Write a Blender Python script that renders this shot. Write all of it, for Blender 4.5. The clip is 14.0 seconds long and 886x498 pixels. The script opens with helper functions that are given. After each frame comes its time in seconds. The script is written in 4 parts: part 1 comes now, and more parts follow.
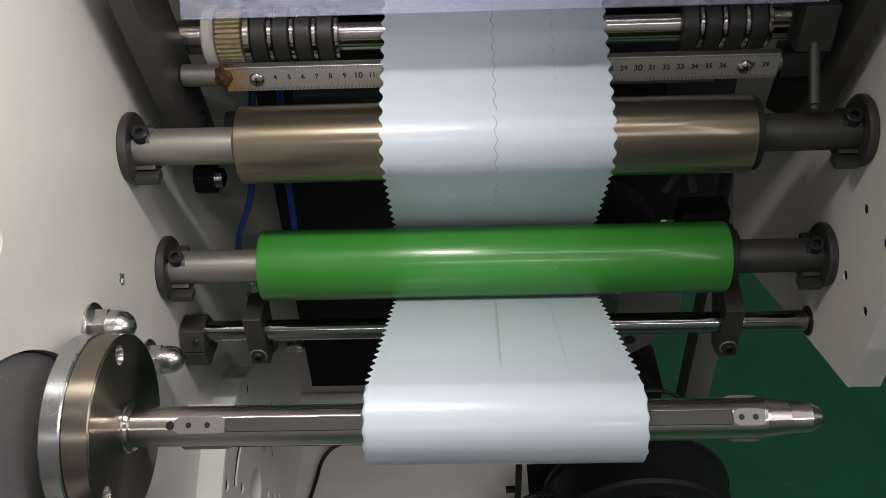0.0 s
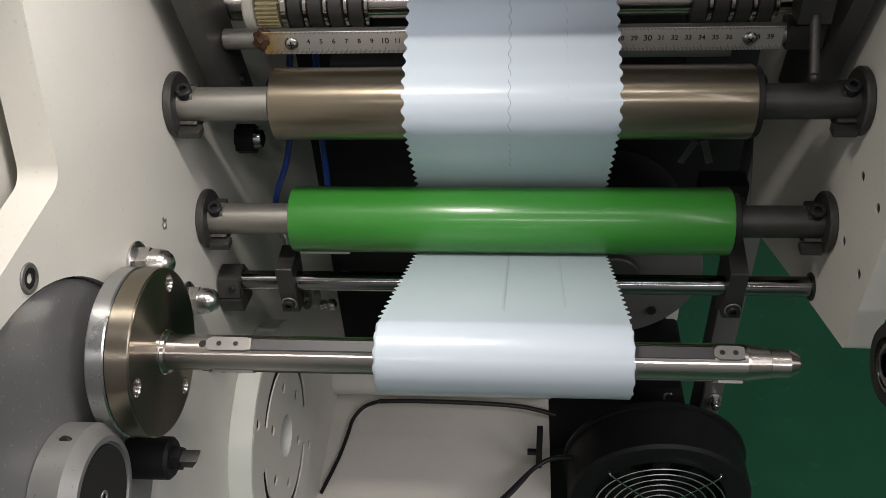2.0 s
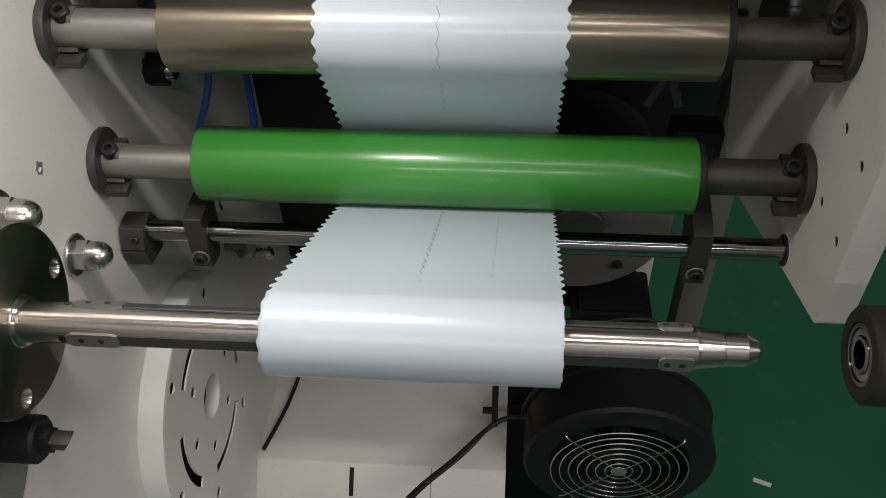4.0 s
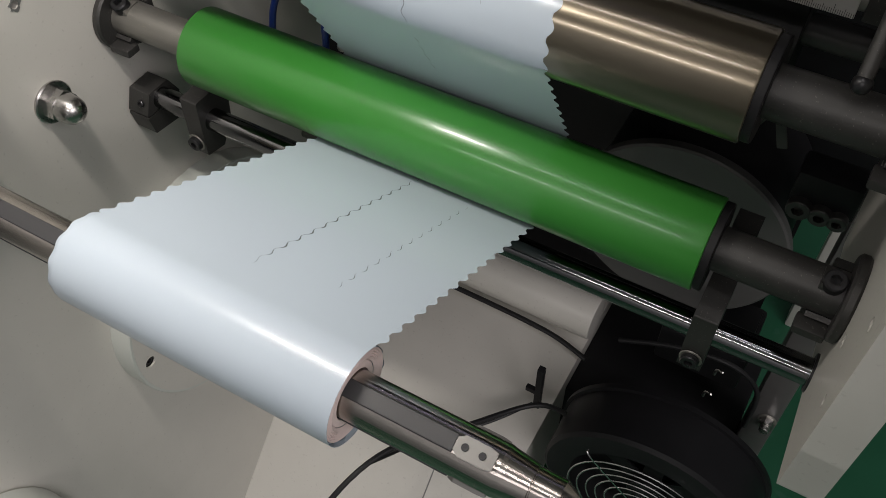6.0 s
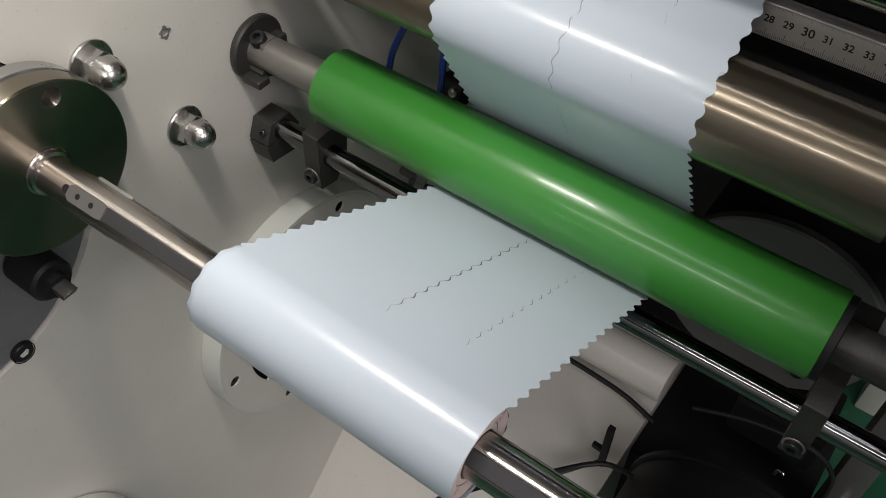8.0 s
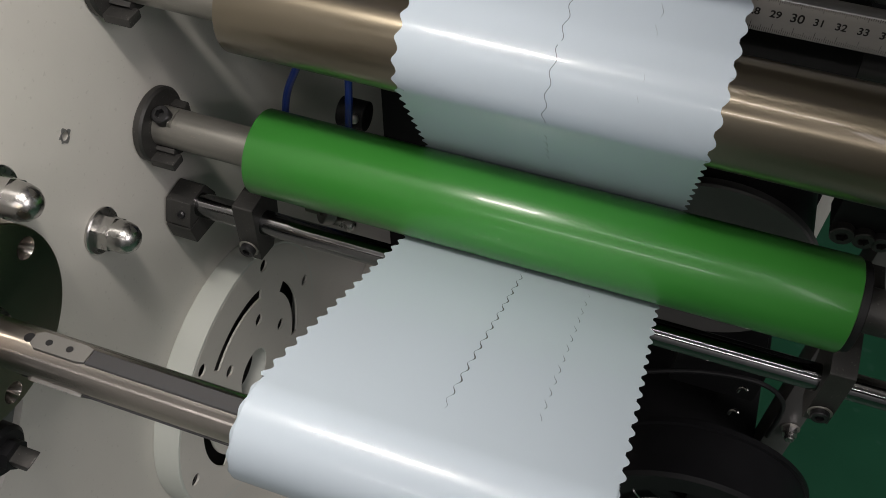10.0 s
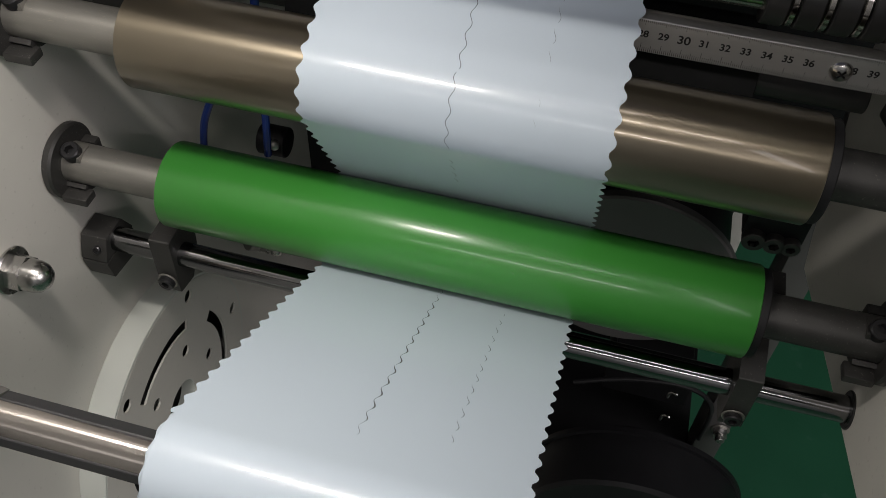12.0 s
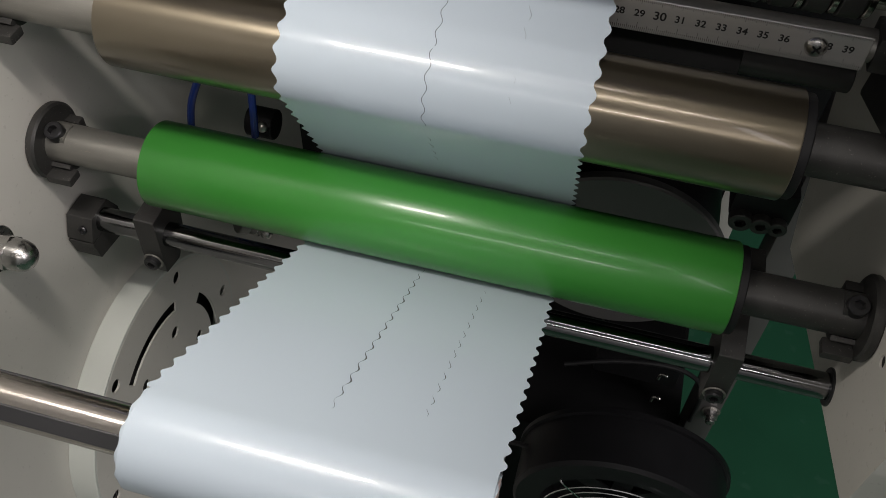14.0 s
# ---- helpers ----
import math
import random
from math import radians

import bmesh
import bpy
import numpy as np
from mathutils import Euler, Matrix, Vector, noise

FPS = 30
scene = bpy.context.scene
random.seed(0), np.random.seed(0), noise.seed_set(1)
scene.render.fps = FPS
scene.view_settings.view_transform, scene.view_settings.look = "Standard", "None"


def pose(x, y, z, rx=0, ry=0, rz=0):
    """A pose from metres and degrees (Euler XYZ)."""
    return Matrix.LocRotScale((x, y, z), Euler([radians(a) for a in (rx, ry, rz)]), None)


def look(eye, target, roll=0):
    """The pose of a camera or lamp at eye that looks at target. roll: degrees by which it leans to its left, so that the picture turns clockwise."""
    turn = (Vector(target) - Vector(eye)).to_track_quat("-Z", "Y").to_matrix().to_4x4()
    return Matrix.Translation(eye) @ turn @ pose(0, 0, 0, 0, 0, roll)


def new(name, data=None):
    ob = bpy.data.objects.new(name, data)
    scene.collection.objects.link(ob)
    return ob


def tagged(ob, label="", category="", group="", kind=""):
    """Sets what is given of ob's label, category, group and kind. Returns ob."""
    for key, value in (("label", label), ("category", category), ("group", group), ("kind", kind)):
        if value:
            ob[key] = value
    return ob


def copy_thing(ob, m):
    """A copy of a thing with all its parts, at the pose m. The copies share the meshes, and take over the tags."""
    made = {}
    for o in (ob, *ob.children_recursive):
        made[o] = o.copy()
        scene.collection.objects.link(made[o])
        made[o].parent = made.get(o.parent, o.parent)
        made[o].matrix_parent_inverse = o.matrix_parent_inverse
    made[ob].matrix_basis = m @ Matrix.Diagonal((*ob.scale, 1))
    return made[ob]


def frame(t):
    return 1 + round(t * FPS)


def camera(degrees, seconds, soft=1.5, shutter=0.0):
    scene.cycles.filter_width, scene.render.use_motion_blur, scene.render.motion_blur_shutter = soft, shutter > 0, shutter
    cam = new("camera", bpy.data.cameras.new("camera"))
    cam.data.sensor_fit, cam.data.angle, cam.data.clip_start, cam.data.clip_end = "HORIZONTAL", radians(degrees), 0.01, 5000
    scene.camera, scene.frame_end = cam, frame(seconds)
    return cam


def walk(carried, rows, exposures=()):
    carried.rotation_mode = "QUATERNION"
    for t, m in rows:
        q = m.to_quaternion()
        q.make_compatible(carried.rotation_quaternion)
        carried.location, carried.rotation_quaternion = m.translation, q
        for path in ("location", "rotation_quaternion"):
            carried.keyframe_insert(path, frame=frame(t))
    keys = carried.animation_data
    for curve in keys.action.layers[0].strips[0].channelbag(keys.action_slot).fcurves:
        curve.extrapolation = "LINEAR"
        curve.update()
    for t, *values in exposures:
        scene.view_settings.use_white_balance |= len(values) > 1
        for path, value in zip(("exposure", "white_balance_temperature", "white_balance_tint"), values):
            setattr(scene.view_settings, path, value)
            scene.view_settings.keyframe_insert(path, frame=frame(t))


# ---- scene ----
# ---- camera ----
cam = camera(53.49, 14.0, soft=0.6)
PATH = [
    (0, pose(0.1757, -0.5648, 0.3082, 50.04, 1.92, 0.45)),
    (0.5, pose(0.1885, -0.5898, 0.3186, 49.30, 2.32, 2.92)),
    (1, pose(0.2022, -0.6028, 0.3196, 49.36, 2.81, 3.90)),
    (1.5, pose(0.2028, -0.6095, 0.3227, 49.51, 3.13, 3.68)),
    (2, pose(0.2031, -0.6152, 0.3183, 49.35, 2.74, 3.97)),
    (2.5, pose(0.2016, -0.6165, 0.3219, 49.21, 2.30, 4.20)),
    (3, pose(0.2073, -0.6135, 0.3207, 49.11, 1.91, 4.24)),
    (3.5, pose(0.2168, -0.6054, 0.3078, 48.20, 1.72, 3.56)),
    (3.7, pose(0.2250, -0.5817, 0.2876, 46.89, 1.72, 3.33)),
    (5.8, pose(0.3978, -0.3788, 0.2409, 37.84, 0.58, 27.57)),
    (6, pose(0.4048, -0.3786, 0.2396, 38.59, 0.81, 29.75)),
    (6.5, pose(0.4001, -0.3821, 0.2462, 39.46, 0.62, 33.74)),
    (7, pose(0.3862, -0.3914, 0.2520, 40.24, -0.01, 35.71)),
    (7.5, pose(0.3870, -0.3895, 0.2499, 40.87, -0.00, 37.73)),
    (7.7, pose(0.3823, -0.3958, 0.2529, 40.81, -0.28, 37.41)),
    (9.8, pose(0.2534, -0.3834, 0.2559, 39.51, 0.13, 21.03)),
    (10, pose(0.2544, -0.3837, 0.2533, 39.10, -0.37, 19.24)),
    (10.5, pose(0.2671, -0.3831, 0.2587, 39.27, -1.11, 16.00)),
    (11, pose(0.2692, -0.3767, 0.2587, 39.41, -0.89, 14.84)),
    (11.5, pose(0.2674, -0.3757, 0.2624, 39.75, -1.06, 14.88)),
    (12, pose(0.2717, -0.3787, 0.2620, 40.15, -1.53, 15.09)),
    (12.5, pose(0.2775, -0.3806, 0.2607, 40.25, -1.59, 14.83)),
    (13, pose(0.2780, -0.3790, 0.2616, 40.09, -1.49, 14.67)),
    (13.5, pose(0.2805, -0.3787, 0.2620, 39.97, -1.67, 14.64)),
    (14, pose(0.2854, -0.3814, 0.2603, 39.38, -1.35, 15.08)),
]
walk(cam, PATH, [(0, 0.2), (1, 0.28), (3.7, 0.3), (5.8, 0.23), (7.7, 0.23), (9.8, 0.03), (14, 0.03)])
# ---- end camera ----

# ---- light ----
world = bpy.data.worlds.new("world")
scene.world = world
world.use_nodes = True
world.node_tree.nodes["Background"].inputs[0].default_value = (0.55, 0.6, 0.66, 1)
world.node_tree.nodes["Background"].inputs[1].default_value = 0.25
scene.view_settings.exposure = 0.0


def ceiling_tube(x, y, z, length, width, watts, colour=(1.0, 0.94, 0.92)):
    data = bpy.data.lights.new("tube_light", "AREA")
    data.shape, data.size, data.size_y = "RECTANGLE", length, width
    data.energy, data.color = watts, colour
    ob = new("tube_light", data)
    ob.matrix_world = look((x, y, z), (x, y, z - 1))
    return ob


# a short bar of light-emitting diodes on the machine, an added side fill, and long ceiling tubes
for k in range(5):
    led = ceiling_tube(0.035 + 0.0275 * k, -0.2, 0.34, 0.015, 0.025, 0.145, (1.0, 0.93, 0.86))
    led.data.spread = radians(115)
# unseen soft fill at the right, added to brighten the left side plate
side_fill = ceiling_tube(2.2, -0.9, 1.3, 1.4, 1.0, 20, (1.0, 0.93, 0.95))
side_fill.matrix_world = look((2.2, -0.9, 1.3), (0.1, -0.1, -0.05))
# unseen tube lowered in front as a fill for the front-facing film
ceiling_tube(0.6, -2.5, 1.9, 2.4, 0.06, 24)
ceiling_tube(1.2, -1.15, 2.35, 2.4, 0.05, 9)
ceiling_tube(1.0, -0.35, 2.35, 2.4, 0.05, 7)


# ---- materials ----
def material(name, colour, rough=0.5, metal=0.0, coat=0.0, vary=0.12, scale=40.0, bump=0.0, bump_scale=400.0,
             stretch=(1, 1, 1), rough_vary=0.1, turned=0.0, speck=0.0, speck_colour=(0.05, 0.045, 0.04), speck_scale=900.0, coat_rough=0.12):
    m = bpy.data.materials.new(name)
    m.use_nodes = True
    nt = m.node_tree
    bsdf = nt.nodes["Principled BSDF"]
    co = nt.nodes.new("ShaderNodeTexCoord")
    mp = nt.nodes.new("ShaderNodeMapping")
    mp.inputs["Scale"].default_value = stretch
    nt.links.new(co.outputs["Object"], mp.inputs[0])
    n1 = nt.nodes.new("ShaderNodeTexNoise")
    n1.inputs["Scale"].default_value, n1.inputs["Detail"].default_value = scale, 6
    nt.links.new(mp.outputs[0], n1.inputs["Vector"])
    n2 = nt.nodes.new("ShaderNodeTexNoise")
    n2.inputs["Scale"].default_value, n2.inputs["Detail"].default_value = scale * 0.17, 3
    nt.links.new(mp.outputs[0], n2.inputs["Vector"])
    add = nt.nodes.new("ShaderNodeMath")
    add.operation = "ADD"
    nt.links.new(n1.outputs[0], add.inputs[0])
    nt.links.new(n2.outputs[0], add.inputs[1])
    ramp = nt.nodes.new("ShaderNodeMapRange")
    ramp.inputs[1].default_value, ramp.inputs[2].default_value = 0.6, 1.4
    ramp.inputs[3].default_value, ramp.inputs[4].default_value = 1 - vary, 1 + vary
    nt.links.new(add.outputs[0], ramp.inputs[0])
    mul = nt.nodes.new("ShaderNodeVectorMath")
    mul.operation = "SCALE"
    mul.inputs[0].default_value = colour[:3]
    nt.links.new(ramp.outputs[0], mul.inputs["Scale"])
    out = mul.outputs[0]
    if speck:
        n3 = nt.nodes.new("ShaderNodeTexNoise")
        n3.inputs["Scale"].default_value, n3.inputs["Detail"].default_value = speck_scale, 2
        nt.links.new(mp.outputs[0], n3.inputs["Vector"])
        r3 = nt.nodes.new("ShaderNodeMapRange")
        r3.inputs[1].default_value, r3.inputs[2].default_value = 0.66, 0.72
        r3.inputs[3].default_value, r3.inputs[4].default_value = 0.0, speck
        nt.links.new(n3.outputs[0], r3.inputs[0])
        mix = nt.nodes.new("ShaderNodeMix")
        mix.data_type = "RGBA"
        nt.links.new(r3.outputs[0], mix.inputs[0])
        nt.links.new(out, mix.inputs[6])
        mix.inputs[7].default_value = (*speck_colour, 1)
        out = mix.outputs[2]
    nt.links.new(out, bsdf.inputs["Base Color"])
    rr = nt.nodes.new("ShaderNodeMapRange")
    rr.inputs[1].default_value, rr.inputs[2].default_value = 0.6, 1.4
    rr.inputs[3].default_value, rr.inputs[4].default_value = rough * (1 - rough_vary), rough * (1 + rough_vary)
    nt.links.new(add.outputs[0], rr.inputs[0])
    nt.links.new(rr.outputs[0], bsdf.inputs["Roughness"])
    bsdf.inputs["Metallic"].default_value = metal
    if turned:
        # lathe marks: the gloss spreads across the grooves
        tan = nt.nodes.new("ShaderNodeTangent")
        tan.direction_type, tan.axis = "RADIAL", "X"
        nt.links.new(tan.outputs[0], bsdf.inputs["Tangent"])
        bsdf.inputs["Anisotropic"].default_value = turned
        bsdf.inputs["Anisotropic Rotation"].default_value = 0.25
    bsdf.inputs["Coat Weight"].default_value = coat
    bsdf.inputs["Coat Roughness"].default_value = coat_rough
    if bump:
        nb = nt.nodes.new("ShaderNodeTexNoise")
        nb.inputs["Scale"].default_value, nb.inputs["Detail"].default_value = bump_scale, 3
        nt.links.new(mp.outputs[0], nb.inputs["Vector"])
        b = nt.nodes.new("ShaderNodeBump")
        b.inputs["Strength"].default_value, b.inputs["Distance"].default_value = bump, 0.0005
        nt.links.new(nb.outputs[0], b.inputs["Height"])
        nt.links.new(b.outputs[0], bsdf.inputs["Normal"])
    return m


CREAM = material("cream_paint", (0.60, 0.585, 0.54), 0.42, coat=0.15, vary=0.04, scale=25, bump=0.12, bump_scale=700, speck=0.25, speck_scale=260, speck_colour=(0.35, 0.33, 0.3))
PALE = material("pale_green_grey_paint", (0.56, 0.585, 0.545), 0.4, coat=0.1, vary=0.03, scale=30, bump=0.08, bump_scale=600)
GREEN = material("green_polyurethane", (0.034, 0.195, 0.028), 0.3, coat=0.22, coat_rough=0.08, vary=0.06, scale=18, bump=0.03, bump_scale=300)
BRONZE = material("hard_anodised_aluminium", (0.225, 0.194, 0.142), 0.32, metal=0.92, vary=0.03, scale=30, rough_vary=0.03, turned=0.85, coat=0.5, coat_rough=0.05)
FILM = material("white_plastic_film", (0.43, 0.495, 0.555), 0.3, coat=0.3, vary=0.025, scale=9, rough_vary=0.02, bump=0.1, bump_scale=50, coat_rough=0.07)
FILM.node_tree.nodes["Principled BSDF"].inputs["Specular IOR Level"].default_value = 0.36
FILM_EDGE = material("wound_film_layers", (0.72, 0.6, 0.57), 0.6, vary=0.08, scale=300)
BLACKED = material("blackened_steel", (0.050, 0.049, 0.047), 0.46, metal=0.5, vary=0.2, scale=60, bump=0.15, bump_scale=900, speck=0.25, speck_colour=(0.3, 0.28, 0.25), speck_scale=700)
GREY_STEEL = material("grey_machined_steel", (0.26, 0.252, 0.23), 0.42, metal=0.7, vary=0.12, scale=80, stretch=(0.3, 3, 3), bump=0.08, bump_scale=500, speck=0.35, speck_colour=(0.45, 0.4, 0.3), speck_scale=800)
BOLT = material("black_oxide_bolt", (0.03, 0.03, 0.032), 0.35, metal=0.6, vary=0.15, scale=100)
SHAFT = material("brushed_steel", (0.50, 0.465, 0.43), 0.24, metal=1.0, vary=0.03, scale=70, rough_vary=0.03, turned=0.88)
CHROME = material("chromed_steel", (0.22, 0.22, 0.225), 0.14, metal=1.0, vary=0.05, scale=60, turned=0.8)
NICKEL = material("nickel_plated_nut", (0.50, 0.49, 0.475), 0.27, metal=1.0, vary=0.08, scale=90, bump=0.05, bump_scale=500)
SILVER = material("zinc_grey_disc", (0.50, 0.51, 0.51), 0.28, metal=0.95, vary=0.04, scale=60, turned=0.85)
BRASSY = material("turned_steel_flange", (0.31, 0.275, 0.22), 0.3, metal=1.0, vary=0.06, scale=80, turned=0.9)
HUBGREY = material("dusty_dark_grey_disc", (0.18, 0.18, 0.185), 0.36, metal=0.3, vary=0.12, scale=14, speck=0.35, speck_colour=(0.45, 0.43, 0.4), speck_scale=420)
CASTGREY = material("cast_grey_collar", (0.24, 0.24, 0.235), 0.45, metal=0.5, vary=0.1, scale=60, speck=0.4, speck_scale=500)
BLACK = material("black_paint", (0.010, 0.010, 0.011), 0.5, vary=0.2, scale=30, bump=0.1, bump_scale=500)
BLACKPLASTIC = material("black_plastic", (0.008, 0.008, 0.009), 0.42, vary=0.15, scale=40)
DARKGREY = material("dark_grey_metal", (0.06, 0.058, 0.056), 0.45, metal=0.4, vary=0.2, scale=30)
MOTORGREY = material("motor_grey_paint", (0.12, 0.116, 0.114), 0.4, metal=0.3, vary=0.08, scale=30)
RUBBER = material("dark_rubber", (0.02, 0.02, 0.02), 0.6, vary=0.15, scale=60)
KEYMETAL = material("satin_aluminium", (0.22, 0.215, 0.205), 0.48, metal=0.75, vary=0.06, scale=80)
KEYSTRIP = material("grey_rubber_strip", (0.03, 0.03, 0.032), 0.5, vary=0.08, scale=60)
RULERSTEEL = material("ruler_steel", (0.47, 0.465, 0.445), 0.36, metal=0.5, vary=0.06, scale=90, stretch=(0.2, 3, 3))
nt = RULERSTEEL.node_tree
base_in = nt.nodes["Principled BSDF"].inputs["Base Color"]
rust_mix = nt.nodes.new("ShaderNodeMix")
rust_mix.data_type = "RGBA"
rust_co = nt.nodes.new("ShaderNodeTexCoord")
rust_xyz = nt.nodes.new("ShaderNodeSeparateXYZ")
rust_noise = nt.nodes.new("ShaderNodeTexNoise")
rust_noise.inputs["Scale"].default_value = 180
rust_sum = nt.nodes.new("ShaderNodeMath")
rust_sum.operation, rust_sum.inputs[2].default_value = "MULTIPLY_ADD", 0.0
rust_sum.inputs[1].default_value = 0.02
rust_range = nt.nodes.new("ShaderNodeMapRange")
rust_range.inputs[1].default_value, rust_range.inputs[2].default_value = -0.188, -0.158
rust_range.inputs[3].default_value, rust_range.inputs[4].default_value = 1.0, 0.0
nt.links.new(rust_co.outputs["Object"], rust_xyz.inputs[0])
nt.links.new(rust_co.outputs["Object"], rust_noise.inputs["Vector"])
nt.links.new(rust_noise.outputs[0], rust_sum.inputs[0])
nt.links.new(rust_xyz.outputs[0], rust_sum.inputs[2])
nt.links.new(rust_sum.outputs[0], rust_range.inputs[0])
nt.links.new(rust_range.outputs[0], rust_mix.inputs[0])
nt.links.new(base_in.links[0].from_socket, rust_mix.inputs[6])
rust_mix.inputs[7].default_value = (0.40, 0.235, 0.045, 1)
nt.links.new(rust_mix.outputs[2], base_in)
INK = material("black_ink", (0.012, 0.012, 0.012), 0.5, vary=0.05)
NYLON = material("white_nylon", (0.62, 0.60, 0.52), 0.45, vary=0.06, scale=40)
BRASS = material("oiled_yellow_nylon", (0.42, 0.36, 0.2), 0.4, vary=0.35, scale=120)
RUST = material("rusty_grease", (0.065, 0.03, 0.012), 0.6, vary=0.6, scale=220, bump=0.9, bump_scale=300)
BLUEHOSE = material("blue_hose", (0.004, 0.024, 0.18), 0.3, coat=0.3, vary=0.08)
CABLE = material("black_cable", (0.014, 0.014, 0.015), 0.4, vary=0.1)
FLOORGREEN = material("green_floor_paint", (0.012, 0.085, 0.042), 0.4, coat=0.1, vary=0.14, scale=9, bump=0.1, bump_scale=90, speck=0.3, speck_colour=(0.05, 0.13, 0.09), speck_scale=35)
WALLPAINT = material("pale_wall_paint", (0.45, 0.46, 0.47), 0.7, vary=0.05, scale=3)
for dull in (BLACK, BLACKPLASTIC, RUBBER, CABLE):
    dull.node_tree.nodes["Principled BSDF"].inputs["Specular IOR Level"].default_value = 0.22
SLIT = material("slit_shadow", (0.07, 0.075, 0.08), 0.6, vary=0.1)
WIRE = material("bright_wire", (0.6, 0.6, 0.6), 0.2, metal=1.0, vary=0.05)


def clear_plastic():
    m = bpy.data.materials.new("clear_acrylic")
    m.use_nodes = True
    nt = m.node_tree
    clear = nt.nodes.new("ShaderNodeBsdfTransparent")
    clear.inputs[0].default_value = (0.94, 0.95, 0.985, 1)
    gloss = nt.nodes.new("ShaderNodeBsdfGlossy")
    gloss.inputs["Roughness"].default_value = 0.06
    fres = nt.nodes.new("ShaderNodeFresnel")
    fres.inputs[0].default_value = 1.45
    mix = nt.nodes.new("ShaderNodeMixShader")
    nt.links.new(fres.outputs[0], mix.inputs[0])
    nt.links.new(clear.outputs[0], mix.inputs[1])
    nt.links.new(gloss.outputs[0], mix.inputs[2])
    # fine scratches make the sheet a little hazy
    haze = nt.nodes.new("ShaderNodeBsdfDiffuse")
    haze.inputs[0].default_value = (0.62, 0.65, 0.86, 1)
    noise = nt.nodes.new("ShaderNodeTexNoise")
    noise.inputs["Scale"].default_value, noise.inputs["Detail"].default_value = 60, 6
    amount = nt.nodes.new("ShaderNodeMapRange")
    amount.inputs[1].default_value, amount.inputs[2].default_value = 0.35, 0.7
    amount.inputs[3].default_value, amount.inputs[4].default_value = 0.12, 0.30
    nt.links.new(noise.outputs[0], amount.inputs[0])
    worn = nt.nodes.new("ShaderNodeMixShader")
    nt.links.new(amount.outputs[0], worn.inputs[0])
    nt.links.new(mix.outputs[0], worn.inputs[1])
    nt.links.new(haze.outputs[0], worn.inputs[2])
    nt.links.new(worn.outputs[0], nt.nodes["Material Output"].inputs[0])
    return m


ACRYLIC = clear_plastic()


# ---- mesh helpers ----
def thing(name, label, category, loc=(0, 0, 0), group="", kind=""):
    ob = new(name)
    ob.location = loc
    ob.empty_display_size = 0.02
    return tagged(ob, label, category, group, kind)


def finish(bm, name, mat, sharp=35):
    bmesh.ops.recalc_face_normals(bm, faces=bm.faces)
    me = bpy.data.meshes.new(name)
    bm.to_mesh(me)
    bm.free()
    me.polygons.foreach_set("use_smooth", [True] * len(me.polygons))
    me.set_sharp_from_angle(angle=radians(sharp))
    me.materials.append(mat)
    return me


def part(name, bm, mat, parent, label="", sharp=35):
    ob = new(name, finish(bm, name, mat, sharp))
    if parent is not None:
        ob.parent = parent
    if label:
        ob["label"] = label
    return ob


def solo(name, bm, mat, label, category="", kind="", group="", loc=(0, 0, 0), sharp=35):
    ob = new(name, finish(bm, name, mat, sharp))
    ob.location = loc
    return tagged(ob, label, category, group, kind)


def lathe(bm, profile, y=0.0, z=0.0, seg=48, close=False):
    """Turn a profile of (x, r) round the x axis through y, z."""
    rings = []
    for x, r in profile:
        if r < 1e-6:
            rings.append([bm.verts.new((x, y, z))])
        else:
            rings.append([bm.verts.new((x, y + r * math.cos(2 * math.pi * i / seg), z + r * math.sin(2 * math.pi * i / seg))) for i in range(seg)])
    pairs = list(zip(rings, rings[1:])) + ([(rings[-1], rings[0])] if close else [])
    for a, b in pairs:
        for i in range(seg):
            j = (i + 1) % seg
            if len(a) == 1 and len(b) == 1:
                continue
            if len(a) == 1:
                bm.faces.new((a[0], b[i], b[j]))
            elif len(b) == 1:
                bm.faces.new((a[i], b[0], a[j]))
            else:
                bm.faces.new((a[i], b[i], b[j], a[j]))
    return bm


def rod_x(x0, x1, r, y=0.0, z=0.0, seg=48, bevel=0.0008):
    return lathe(bmesh.new(), [(x0, 0), (x0, r - bevel), (x0 + bevel, r), (x1 - bevel, r), (x1, r - bevel), (x1, 0)], y, z, seg)


def ring_x(x0, x1, r, inner, y=0.0, z=0.0, seg=48, bevel=0.0006):
    return lathe(bmesh.new(), [(x0, inner), (x0, r - bevel), (x0 + bevel, r), (x1 - bevel, r), (x1, r - bevel), (x1, inner)], y, z, seg, True)


def box(x0, x1, y0, y1, z0, z1, bevel=0.001, bm=None, m=None, segments=2):
    bm = bm or bmesh.new()
    made = bmesh.ops.create_cube(bm, size=1.0)["verts"]
    for v in made:
        v.co = Vector(((x0 + x1) / 2 + v.co.x * (x1 - x0), (y0 + y1) / 2 + v.co.y * (y1 - y0), (z0 + z1) / 2 + v.co.z * (z1 - z0)))
    if bevel:
        edges = {e for v in made for e in v.link_edges}
        out = bmesh.ops.bevel(bm, geom=list(edges), offset=bevel, segments=segments, affect="EDGES", profile=0.6)
        made = list({v for f in out["faces"] for v in f.verts} | {v for v in made if v.is_valid})
    if m is not None:
        bmesh.ops.transform(bm, matrix=m, verts=made)
    return bm


def circle(cy, cz, r, n=48):
    return [(cy + r * math.cos(2 * math.pi * i / n), cz + r * math.sin(2 * math.pi * i / n)) for i in range(n)]


